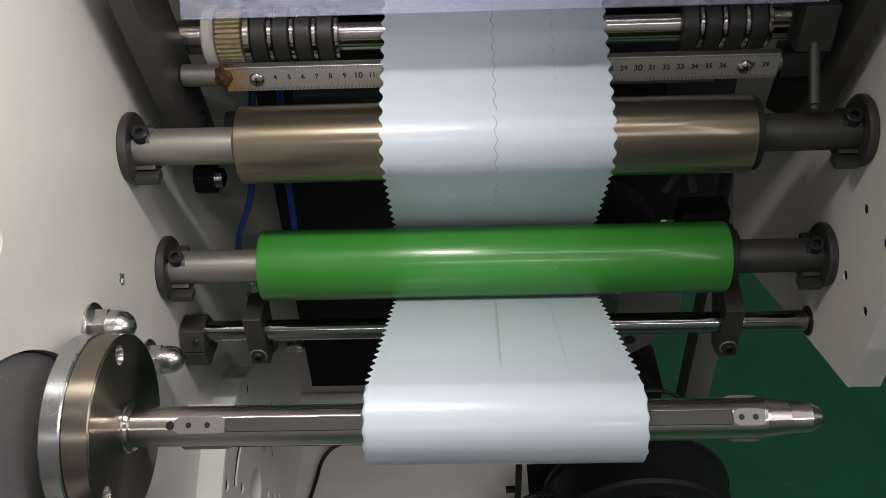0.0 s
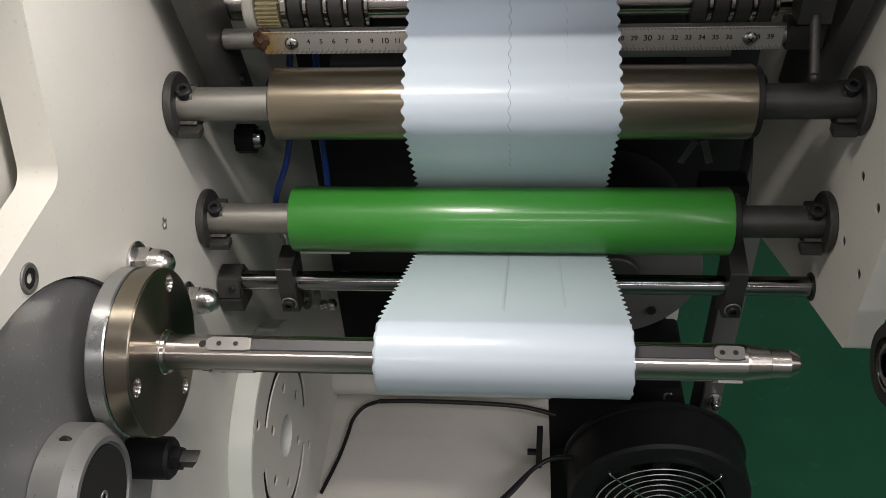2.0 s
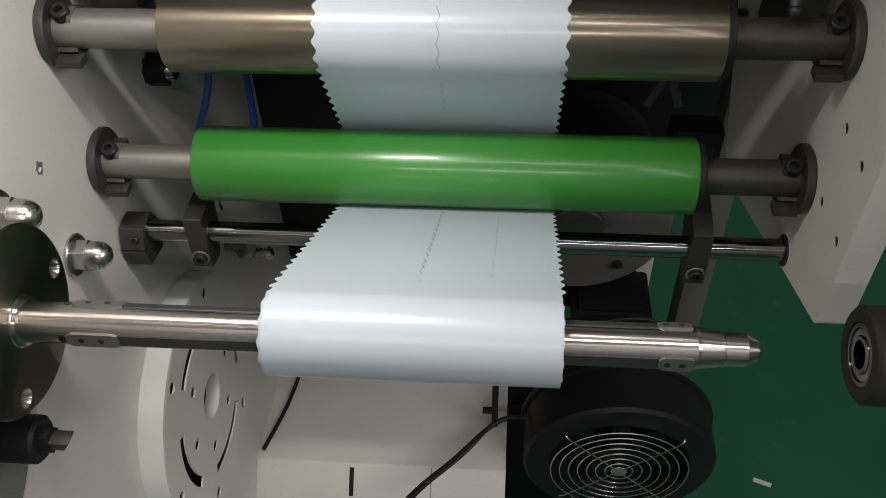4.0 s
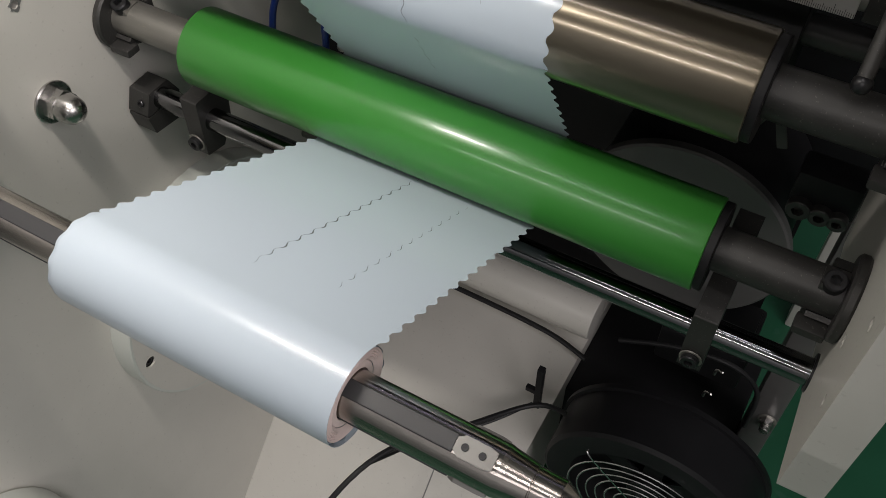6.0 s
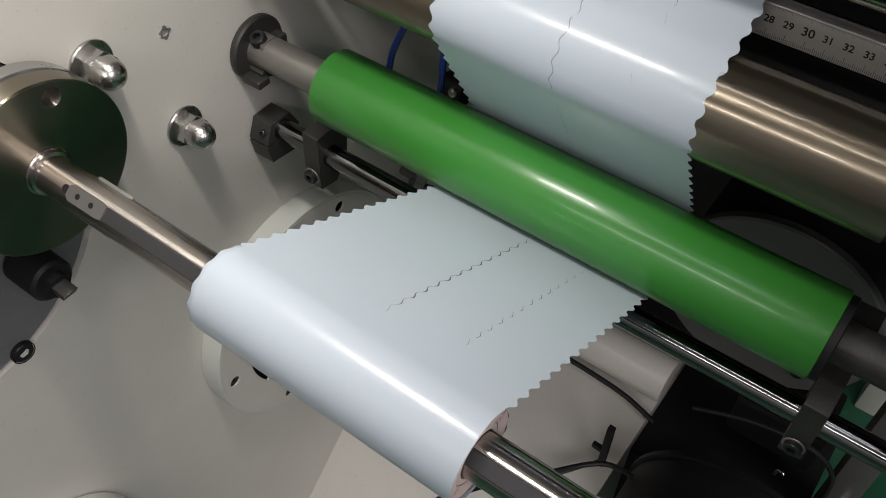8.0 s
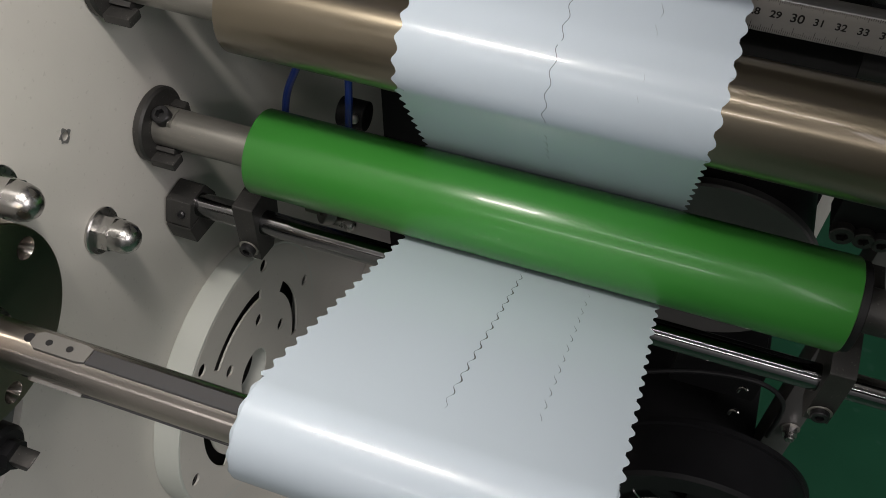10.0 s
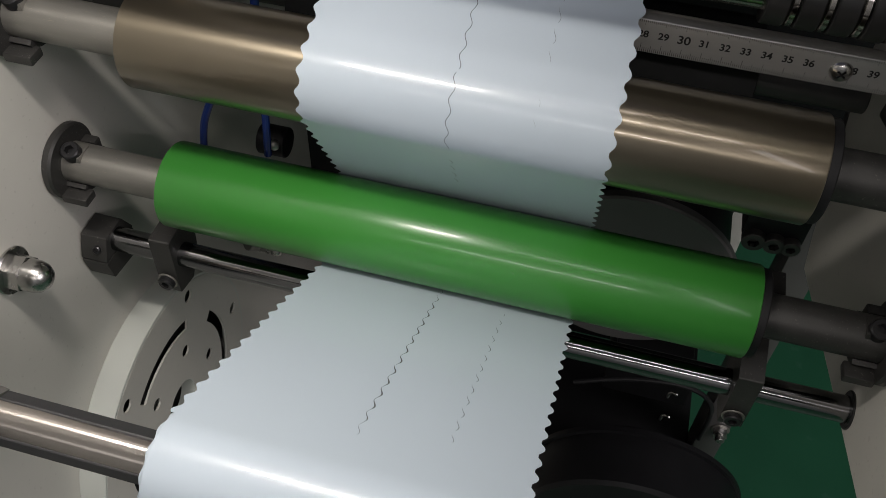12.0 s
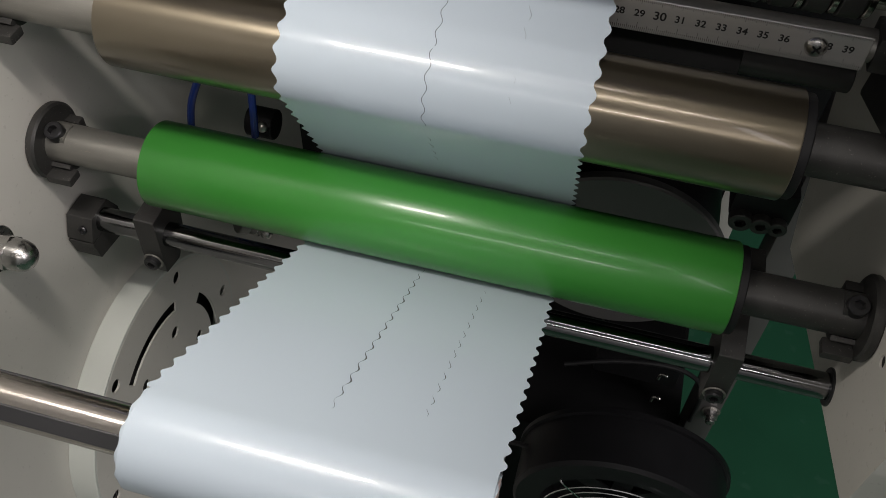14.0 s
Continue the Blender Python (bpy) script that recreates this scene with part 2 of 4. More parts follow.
def arc_slot(cy, cz, r, w, a0, a1, n=14):
    """A curved slot of width w along a circle of radius r, with round ends."""
    pts = []
    for i in range(n + 1):
        a = radians(a0 + (a1 - a0) * i / n)
        pts.append((cy + (r + w / 2) * math.cos(a), cz + (r + w / 2) * math.sin(a)))
    for i in range(n + 1):
        a = radians(a1 + (a0 - a1) * i / n)
        pts.append((cy + (r - w / 2) * math.cos(a), cz + (r - w / 2) * math.sin(a)))
    return pts


def rounded(pts, r, n=6):
    """Round the corners of a polygon."""
    out = []
    k = len(pts)
    for i in range(k):
        p, a, b = Vector(pts[i]), Vector(pts[i - 1]), Vector(pts[(i + 1) % k])
        u, v = (a - p).normalized(), (b - p).normalized()
        half = u.angle(v) / 2
        rr = r[i] if isinstance(r, (list, tuple)) else r
        d = rr / math.tan(half)
        s, e = p + u * d, p + v * d
        c = p + (u + v).normalized() * (rr / math.sin(half))
        a0, a1 = math.atan2(s.y - c.y, s.x - c.x), math.atan2(e.y - c.y, e.x - c.x)
        while a1 - a0 > math.pi:
            a1 -= 2 * math.pi
        while a0 - a1 > math.pi:
            a1 += 2 * math.pi
        out += [(c.x + rr * math.cos(a0 + (a1 - a0) * j / n), c.y + rr * math.sin(a0 + (a1 - a0) * j / n)) for j in range(n + 1)]
    return out


def plate_x(outer, holes, x0, x1):
    """A plate in the y-z plane between x0 and x1, with holes that go through it."""
    bm = bmesh.new()
    edges = []
    for loop in [outer, *holes]:
        vs = [bm.verts.new((x1, y, z)) for y, z in loop]
        edges += [bm.edges.new((vs[i], vs[(i + 1) % len(vs)])) for i in range(len(vs))]
    bmesh.ops.triangle_fill(bm, use_beauty=True, use_dissolve=False, edges=edges)
    faces = list(bm.faces)
    made = bmesh.ops.extrude_face_region(bm, geom=faces)["geom"]
    for v in made:
        if isinstance(v, bmesh.types.BMVert):
            v.co.x = x0
    return bm


def tube(points, r, seg=10, cap=True, bm=None):
    """A round tube through points, smoothed."""
    pts = [Vector(p) for p in points]
    fine = []
    for i in range(len(pts) - 1):
        p0, p1, p2, p3 = pts[max(i - 1, 0)], pts[i], pts[i + 1], pts[min(i + 2, len(pts) - 1)]
        steps = 8 if len(pts) > 2 else 1
        for j in range(steps):
            t = j / steps
            fine.append(0.5 * ((2 * p1) + (p2 - p0) * t + (2 * p0 - 5 * p1 + 4 * p2 - p3) * t * t + (3 * p1 - p0 - 3 * p2 + p3) * t ** 3))
    fine.append(pts[-1])
    bm = bm or bmesh.new()
    rings, side = [], None
    for i, p in enumerate(fine):
        d = (fine[min(i + 1, len(fine) - 1)] - fine[max(i - 1, 0)]).normalized()
        if side is None:
            side = d.orthogonal().normalized()
        side = (side - d * side.dot(d)).normalized()
        up = d.cross(side)
        rings.append([bm.verts.new(p + r * (math.cos(2 * math.pi * k / seg) * side + math.sin(2 * math.pi * k / seg) * up)) for k in range(seg)])
    for a, b in zip(rings, rings[1:]):
        for k in range(seg):
            bm.faces.new((a[k], a[(k + 1) % seg], b[(k + 1) % seg], b[k]))
    if cap:
        bm.faces.new(rings[0])
        bm.faces.new(rings[-1])
    return bm


def cap_screw(r=0.006, h=0.006, seg=24):
    """A socket cap screw along +x from 0, with a hexagonal recess."""
    bm = bmesh.new()
    lathe(bm, [(0, 0), (0, r), (h - 0.0008, r), (h, r - 0.0008), (h, r * 0.62)], seg=seg)
    hexa = [bm.verts.new((h, r * 0.52 * math.cos(radians(60 * i)), r * 0.52 * math.sin(radians(60 * i)))) for i in range(6)]
    deep = [bm.verts.new((h * 0.45, r * 0.5 * math.cos(radians(60 * i)), r * 0.5 * math.sin(radians(60 * i)))) for i in range(6)]
    rim = [v for v in bm.verts if abs(v.co.x - h) < 1e-7 and abs(math.hypot(v.co.y, v.co.z) - r * 0.62) < 1e-6]
    rim.sort(key=lambda v: math.atan2(v.co.z, v.co.y) % (2 * math.pi))
    k = seg // 6
    for i in range(6):
        j = (i + 1) % 6
        bm.faces.new((hexa[i], deep[i], deep[j], hexa[j]))
        run = [rim[(i * k + n) % seg] for n in range(k + 1)]
        bm.faces.new((*run, hexa[j], hexa[i]))
    bm.faces.new(deep)
    return bm


def moved(bm, m):
    bmesh.ops.transform(bm, matrix=m, verts=bm.verts)
    return bm


# ---- plan ----
XL, XR = -0.0655, 0.456          # inner faces of the two side plates
BROWN = (-0.036, -0.034, 0.0278)  # axis y, z and radius of the rollers
GREENR = (-0.0385, -0.1462, 0.0280)
SPINDLE = (-0.2346, -0.1014)
ROD = (-0.043, -0.214)
DECK, FLOOR = -0.71, -0.99
ROLL_R = 0.0242
FILM_X = (0.1185, 0.2775)
PITCH = 0.0115

# ---- room ----
solo("floor", box(-3.0, 3.4, -3.2, 3.2, FLOOR - 0.1, FLOOR, 0), FLOORGREEN, "glossy dark green painted workshop floor", kind="structure")
solo("wall_north", box(-3.1, 3.5, 3.2, 3.3, FLOOR, 2.6, 0), WALLPAINT, "pale painted workshop wall", kind="structure")
solo("wall_south", box(-3.1, 3.5, -3.3, -3.2, FLOOR, 2.6, 0), WALLPAINT, "pale painted workshop wall", kind="structure")
solo("wall_east", box(3.4, 3.5, -3.2, 3.2, FLOOR, 2.6, 0), WALLPAINT, "pale painted workshop wall", kind="structure")
solo("wall_west", box(-3.1, -3.0, -3.2, 3.2, FLOOR, 2.6, 0), WALLPAINT, "pale painted workshop wall", kind="structure")
solo("ceiling", box(-3.1, 3.5, -3.3, 3.3, 2.6, 2.7, 0), WALLPAINT, "pale workshop ceiling above the machine", kind="structure")

# ---- machine frame ----
frame_thing = thing("machine_frame", "cream painted steel frame of a slitting machine, upright on the floor", "machine frame", (XL, 0, FLOOR))


def in_frame(bm):
    return moved(bm, Matrix.Translation((-XL, 0, -FLOOR)))


OPENING = rounded([(-0.172, 0.16), (-0.213, 0.022), (-0.60, 0.012), (-0.60, 0.16)], [0.01, 0.014, 0.01, 0.01])
side_outer = [(-0.75, FLOOR), (0.62, FLOOR), (0.62, 0.5), (-0.75, 0.5)]
left_plate = part("side_plate", in_frame(plate_x(side_outer, [OPENING, circle(-0.3213, -0.1319, 0.1305, 72), circle(-0.1103, -0.094, 0.0036, 9)], XL - 0.025, XL)), CREAM, frame_thing,
                  "cream painted side plate with an opening", 25)
part("opening_panel", in_frame(box(XL - 0.045, XL - 0.034, -0.62, -0.16, -0.01, 0.18, 0.002)), CREAM, frame_thing)
PLATE_HOLES = ((-0.0715, -0.0765), (-0.1085, -0.077), (-0.0745, -0.136), (-0.114, -0.135))
right_outer = rounded([(-0.137, 0.5), (-0.131, -0.1985), (-0.038, -0.2305), (0.145, -0.297), (0.165, -0.275), (0.24, -0.16), (0.24, 0.5)], [0.002, 0.006, 0.004, 0.004, 0.004, 0.004, 0.01])
right_plate = part("side_plate", in_frame(plate_x(right_outer, [circle(*p, 0.0039, 16) for p in PLATE_HOLES], XR, XR + 0.022)), CREAM, frame_thing,
                   "cream painted side plate with threaded holes", 25)
deck = plate_x(rounded([(0.62, DECK), (0.05, DECK), (-0.13, -0.88), (-0.15, -0.90), (0.62, -0.90)], [0.002, 0.006, 0.006, 0.002, 0.002], 4), [], XL, 0.252)
part("deck", in_frame(deck), CREAM, frame_thing, "cream painted base deck with a sloping front", 25)
# black inserts stand in for the shade inside the threaded holes
for p in PLATE_HOLES:
    part("threaded_hole", in_frame(ring_x(XR + 0.001, XR + 0.02, 0.0037, 0.0006, *p, seg=20, bevel=0.0002)), BLACK, frame_thing, "black insert for the shade inside the threaded hole")
part("deck_seam", in_frame(moved(box(0.1575, 0.159, -0.0005, 0.0008, -0.235, 0.0, 0), pose(0, 0.0495, DECK - 0.0005, -46.6, 0, 0))), CASTGREY, frame_thing)
part("base_box", in_frame(box(0.252, 0.458, 0.17, 0.33, FLOOR, -0.735, 0.003)), BLACK, frame_thing, "black base box")
# black sheets put in for the darkness behind the rollers
part("rear_plate", in_frame(box(XL, XR + 0.05, 0.33, 0.345, -0.40, 0.6, 0)), BLACK, frame_thing, "black backdrop added for the dark space behind the rollers")
part("rear_plate", in_frame(box(XL, XR - 0.03, 0.33, 0.345, DECK, -0.40, 0)), BLACK, frame_thing, "black backdrop added for the dark space behind the rollers")
# added plate out of view that blocks overhead light from the rear
part("cover_plate", in_frame(box(XL, XR, 0.07, 0.33, 0.135, 0.145, 0)), BLACK, frame_thing, "unseen black plate added to keep overhead light off the rear")
part("rear_post", in_frame(box(0.478, 0.512, 0.60, 0.64, FLOOR, -0.1, 0.004)), CREAM, frame_thing, "cream painted rear post")
# grey instead of the frame's cream puts the leg's shade into its colour
part("leg", in_frame(box(0.458, 0.49, 0.20, 0.24, FLOOR, -0.2, 0.004)), MOTORGREY, frame_thing, "square leg, coloured grey for the shade it stands in")


# ---- rollers ----
def guide_roller(name, axis, x0, x1, mat, label, shell_label):
    y, z, r = axis
    ob = thing(name, label, "roller", ((x0 + x1) / 2, y, z))
    dx = (x0 + x1) / 2
    part("shell", lathe(bmesh.new(), [(x0 - dx, 0.0145), (x0 - dx, r - 0.0015), (x0 - dx + 0.0004, r - 0.0005), (x0 - dx + 0.0012, r), (x1 - dx - 0.0012, r),
                                      (x1 - dx - 0.0004, r - 0.0005), (x1 - dx, r - 0.0015), (x1 - dx, 0.0145)], seg=96), mat, ob, shell_label)
    for side, xe in ((-1, x0 - dx), (1, x1 - dx)):
        part("end_cap", ring_x(xe - 0.004 if side > 0 else xe - 0.0005, xe + 0.0048 if side > 0 else xe + 0.004, r - (0.0016 if side > 0 else 0.003), 0.0135), BLACK, ob, "black end cap")
    return ob


brown_roller = guide_roller("guide_roller", BROWN, 0.0165, 0.3745, BRONZE, "bronze-brown anodised metal guide roller between two brackets", "polished brown anodised shell")
green_roller = guide_roller("guide_roller", GREENR, 0.0135, 0.3765, GREEN, "green rubber covered guide roller between two brackets", "smooth green rubber cover")


def roller_shaft(axis, label):
    y, z, _ = axis
    ob = thing("roller_shaft", label, "shaft", (0.19, y, z))
    # the right stub's black stands in for the shadow that falls there
    for sgn, x0, x1, mat in ((-1, XL + 0.004 - 0.19, 0.0125 - 0.19, GREY_STEEL), (1, 0.3785 - 0.19, XR - 0.004 - 0.19, BLACKED)):
        part("stub", rod_x(x0, x1, 0.0133, seg=40), mat, ob, "grey machined stub" if sgn < 0 else "steel stub, black in place of the shade on it")
        inner = x1 if sgn < 0 else x0
        outer = x0 + 0.016 if sgn < 0 else x1 - 0.016
        part("clamp_flat", box(min(outer, outer - sgn * -0.009), max(outer, outer - sgn * -0.009), -0.0095, 0.004, 0.0095, 0.0142, 0.0006), mat, ob)
        part("shoulder", rod_x(min(inner, inner - sgn * 0.006), max(inner, inner - sgn * 0.006), 0.0118, seg=40), BLACK, ob)
    part("core", rod_x(0.0126 - 0.19, 0.378 - 0.19, 0.011, seg=24), GREY_STEEL, ob)
    return ob


roller_shaft(BROWN, "fixed steel shaft carrying the brown roller")
roller_shaft(GREENR, "fixed steel shaft carrying the green roller")


def bracket():
    """A round bracket on a side plate: disc, open cradle and clamping bolt. It stands out along +x."""
    ob = thing("roller_bracket", "black steel round bracket with an open cradle and a socket bolt", "bracket", group="roller brackets")
    part("disc", rod_x(0, 0.0065, 0.0255, seg=56, bevel=0.0015), BLACKED, ob)
    n = 16
    ring = [(0.0168 * math.cos(radians(215 + 150 * i / n)), 0.0168 * math.sin(radians(215 + 150 * i / n))) for i in range(n + 1)]
    ring += [(0.0137 * math.cos(radians(365 - 150 * i / n)), 0.0137 * math.sin(radians(365 - 150 * i / n))) for i in range(n + 1)]
    part("cradle", plate_x(ring, [], 0.006, 0.020), BLACKED, ob, "open U-shaped cradle", 30)
    part("lip", box(0.006, 0.0235, -0.0215, -0.010, -0.0180, -0.0120, 0.0012), BLACKED, ob)
    part("lip", box(0.006, 0.0165, 0.0125, 0.0195, -0.004, 0.007, 0.0012), BLACKED, ob)
    part("bolt", moved(cap_screw(0.0062, 0.0075), pose(0.0135, -0.0045, 0.0115, 22, 0, 0) @ pose(0, 0, 0, 0, -90, 0)), BOLT, ob, "black socket head bolt")
    return ob


first = bracket()
first.matrix_basis = pose(XL, BROWN[0], BROWN[1])
copy_thing(first, pose(XL, GREENR[0], GREENR[1]))
mirror_bracket = bracket()
mirror_bracket.matrix_basis = pose(XR, BROWN[0], BROWN[1], 0, 0, 180)
for o in mirror_bracket.children:
    for v in o.data.vertices:
        v.co.y = -v.co.y
    o.data.flip_normals()
copy_thing(mirror_bracket, pose(XR, GREENR[0], GREENR[1], 0, 0, 180))

# ---- clamp rod below the green roller ----
rod = thing("support_rod", "chromed round rod held between the side plates", "rod", (0.2, *ROD))
part("bar", rod_x(-0.046 - 0.2, XR - 0.2 + 0.004, 0.0088, seg=40), CHROME, rod)
part("collar", ring_x(XR - 0.2 - 0.0015, XR - 0.2 + 0.002, 0.0125, 0.0089, seg=32), BOLT, rod, "dark ring at the plate")


def rod_block():
    """A split clamp block that holds the rod's end on the plate."""
    ob = thing("rod_block", "black split clamp block holding the rod end", "clamp block", (XL, *ROD))
    prof = rounded([(-0.0185, -0.007), (-0.0105, 0.0105), (0.010, 0.0105), (0.019, -0.007)], [0.001] * 4, 3)
    part("upper_half", plate_x(prof, [], 0.002, 0.0215), BLACKED, ob, "", 30)
    part("lower_half", plate_x(rounded([(-0.0185, -0.008), (0.019, -0.008), (0.012, -0.029), (-0.0155, -0.025)], [0.001] * 4, 3), [], 0.002, 0.0215), BLACKED, ob, "", 30)
    part("screw", moved(cap_screw(0.003, 0.002), pose(0.0145, -0.0148, 0.0020, 62, 0, 0) @ pose(0, 0, 0, 0, -90, 0)), BOLT, ob)
    return ob


rod_block()


def rod_clamp(x, tall):
    """A flat clamp arm on the rod with a bolt in its lower end."""
    ob = thing("rod_clamp", "black flat clamp arm on the chromed rod with a socket bolt", "clamp", (x, *ROD), "rod clamps")
    prof = [(-0.0125, 0.024), (-0.0145, -0.026), (0.004, -0.030), (0.018, -0.010), (0.022, 0.024)]
    if tall:
        prof = [(-0.0125, 0.024), (-0.0145, -0.026), (0.004, -0.030), (0.018, -0.010), (0.046, 0.040), (0.046, 0.062), (0.024, 0.062), (0.024, 0.034)]
    part("arm", plate_x(rounded(prof, 0.0015, 3), [], -0.0072, 0.0078), BLACKED, ob, "", 30)
    part("bolt", moved(cap_screw(0.0058, 0.005), pose(-0.0, -0.0141, -0.0150, 0, 0, -90)), BOLT, ob, "black socket head bolt")
    part("bolt_ring", moved(ring_x(0.0002, 0.0012, 0.0074, 0.0059, seg=28), pose(0, -0.0141, -0.0150, 0, 0, -90)), GREY_STEEL, ob)
    return ob


rod_clamp(-0.0012, False)
rod_clamp(0.3898, True)

# ---- ruler and its bar ----
ruler_bar = thing("ruler_bar", "dark round steel bar carrying the ruler", "bar", (0.2, 0.0095, -0.002))
part("bar", rod_x(-0.030 - 0.2, 0.43 - 0.2, 0.0082, seg=32), GREY_STEEL, ruler_bar)
part("end_block", box(0.4025 - 0.2, 0.431 - 0.2, -0.009, 0.012, -0.0095, 0.010, 0.0015), BLACKED, ruler_bar, "black end block")

ruler = thing("steel_ruler", "worn steel centimetre ruler screwed to a bar", "ruler", (0.2, 0, -0.001))
part("blade", box(0.004 - 0.2, 0.3995 - 0.2, -0.0005, 0.0007, -0.0095, 0.0095, 0.0003, segments=1), RULERSTEEL, ruler)
ticks = bmesh.new()
for mm in range(8, 400):
    if 122 < mm < 276:
        continue
    h = 0.0052 if mm % 10 == 0 else 0.004 if mm % 5 == 0 else 0.0027
    x = mm / 1000 - 0.2
    for top in (False, True):
        z0, z1 = (0.0093 - h * 0.5, 0.0093) if top else (-0.0093, -0.0093 + h)
        w = 0.00012
        ticks.faces.new([ticks.verts.new(p) for p in ((x - w, -0.00062, z0), (x + w, -0.00062, z0), (x + w, -0.00062, z1), (x - w, -0.00062, z1))])
tick_part = part("graduation", ticks, INK, ruler, "black millimetre marks")
tick_part["kind"] = "stuff"
for cm in [*range(3, 13), *range(28, 40)]:
    if cm in (37,):
        continue
    cu = bpy.data.curves.new("numeral", "FONT")
    cu.body, cu.size, cu.align_x, cu.align_y, cu.extrude = str(cm), 0.0054 if cm % 10 else 0.0066, "CENTER", "CENTER", 0.00003
    cu.offset = 0.00012
    cu.materials.append(INK)
    ob = new("numeral", cu)
    ob.parent = ruler
    ob.matrix_basis = pose(cm / 100 - 0.2, -0.00066, 0.0012, 90, 0, 0)


def ruler_screw(x):
    ob = thing("ruler_screw", "domed cross-head screw fixing the ruler", "screw", (x, -0.0006, -0.001), "ruler screws")
    part("head", moved(lathe(bmesh.new(), [(0, 0.0), (0, 0.0056), (0.0012, 0.0052), (0.0024, 0.0036), (0.003, 0.0)], seg=28), pose(0, 0, 0, 0, 0, -90)), NICKEL, ob)
    slot = box(-0.0026, 0.0026, -0.0031, -0.0022, -0.0005, 0.0005, 0)
    part("cross_slot", box(-0.0005, 0.0005, -0.0031, -0.0022, -0.0026, 0.0026, 0, slot), BLACK, ob)
    return ob


screw_a = ruler_screw(0.0265)
copy_thing(screw_a, pose(0.3755, -0.0006, -0.001, 0, 38, 0))

grease = bmesh.new()
bmesh.ops.create_icosphere(grease, subdivisions=4, radius=0.0085)
for v in grease.verts:
    n = noise.noise(v.co * 260) * 0.0022 + noise.noise(v.co * 700) * 0.0008
    v.co += v.co.normalized() * n
    v.co.x *= 0.95
    v.co.y *= 0.75
solo("rust_lump", grease, RUST, "brown lump of rusty grease on the ruler's end", "rust lump", loc=(0.0035, 0.0035, 0.0005))

# ---- upper slitting shaft ----
UP = (0.046, 0.010)
slit_shaft = thing("slitting_shaft", "steel slitting shaft with knife rings and a gear", "shaft", (0.2, *UP))
part("core", rod_x(-0.045 - 0.2, 0.46 - 0.2, 0.0128, seg=48), SHAFT, slit_shaft)
for x0 in (0.019, 0.336):
    for i in range(4):
        xa = x0 + 0.0165 * i - 0.2
        part("knife_ring", ring_x(xa, xa + 0.0115, 0.0192, 0.0125, seg=56, bevel=0.0008), DARKGREY, slit_shaft, "dark knife ring")
        part("spacer", ring_x(xa + 0.0122, xa + 0.0158, 0.0186, 0.0125, seg=56), SHAFT, slit_shaft, "bright spacer ring")
part("spacer", ring_x(0.0135 - 0.2, 0.0185 - 0.2, 0.0198, 0.0125), SHAFT, slit_shaft, "bright spacer ring")
teeth = []
for i in range(34):
    for k, r in ((0, 0.0178), (0.28, 0.0178), (0.4, 0.0205), (0.72, 0.0205), (0.86, 0.0178)):
        a = 2 * math.pi * (i + k) / 34
        teeth.append((r * math.cos(a), r * math.sin(a)))
part("gear", plate_x(teeth, [], -0.0065 - 0.2, 0.0115 - 0.2), BRASS, slit_shaft, "yellowed oily nylon gear", 25)
part("gear_flange", ring_x(-0.0165 - 0.2, -0.0075 - 0.2, 0.0235, 0.0125, bevel=0.0016), NYLON, slit_shaft, "white nylon flange")


# ---- arms at both ends of the slitting station ----
def arm(x0, x1, outline, bolts, label):
    ob = thing("slitter_arm", label, "arm", (x0, 0, 0), "slitter arms")
    part("plate", plate_x(rounded(outline, 0.002, 3), [], 0, x1 - x0), DARKGREY, ob, "", 30)
    for y, z in bolts:
        part("bolt", moved(cap_screw(0.005, 0.003), pose(x1 - x0, y, z)), BOLT, ob, "black socket head bolt")
    return ob


arm(-0.046, -0.0305, [(-0.055, 0.11), (-0.002, 0.125), (0.06, -0.09), (0.005, -0.075)], [(0.03, -0.05)], "dark grey steel arm beside the gear")
arm(0.432, 0.447, [(-0.055, 0.11), (0.05, 0.125), (0.09, -0.09), (0.01, -0.06)], [], "dark grey steel arm beside the knife rings")

lever = thing("clamp_lever", "black steel lever with a ball end on a block", "lever", (0.4138, -0.012, 0.022))
part("block", box(-0.012, 0.012, -0.006, 0.016, -0.004, 0.03, 0.0015), BLACKED, lever)
part("stem", tube([(0, -0.004, 0.002), (-0.0002, -0.030, -0.031)], 0.0036, 16), BLACKED, lever)
knob = bmesh.new()
bmesh.ops.create_uvsphere(knob, u_segments=20, v_segments=12, radius=0.0046)
part("knob", moved(knob, pose(-0.0002, -0.0312, -0.0325)), BOLT, lever)

guard = thing("acrylic_guard", "clear bluish acrylic guard sheet above the rollers", "guard", (0.2, -0.045, 0.0672))
guard_sheet = part("sheet", moved(box(-0.203, 0.204, 0, 0.006, 0, 0.20, 0.0006), pose(0, 0, 0, -28, 0, 0)), ACRYLIC, guard)


# ---- winding spindle ----
spindle = thing("winding_spindle", "bright steel expanding spindle with a two-part flange", "spindle", (0, *SPINDLE))
part("shaft", lathe(bmesh.new(), [(-0.03, 0), (-0.03, 0.0118), (0.345, 0.0118), (0.347, 0.0113), (0.3590, 0.0097), (0.3593, 0.0090),
                                  (0.3597, 0.0090), (0.3600, 0.0093), (0.3715, 0.0091), (0.3775, 0.0058), (0.3785, 0.0046), (0.3785, 0)], seg=64), SHAFT, spindle, "brushed steel shaft", 5)
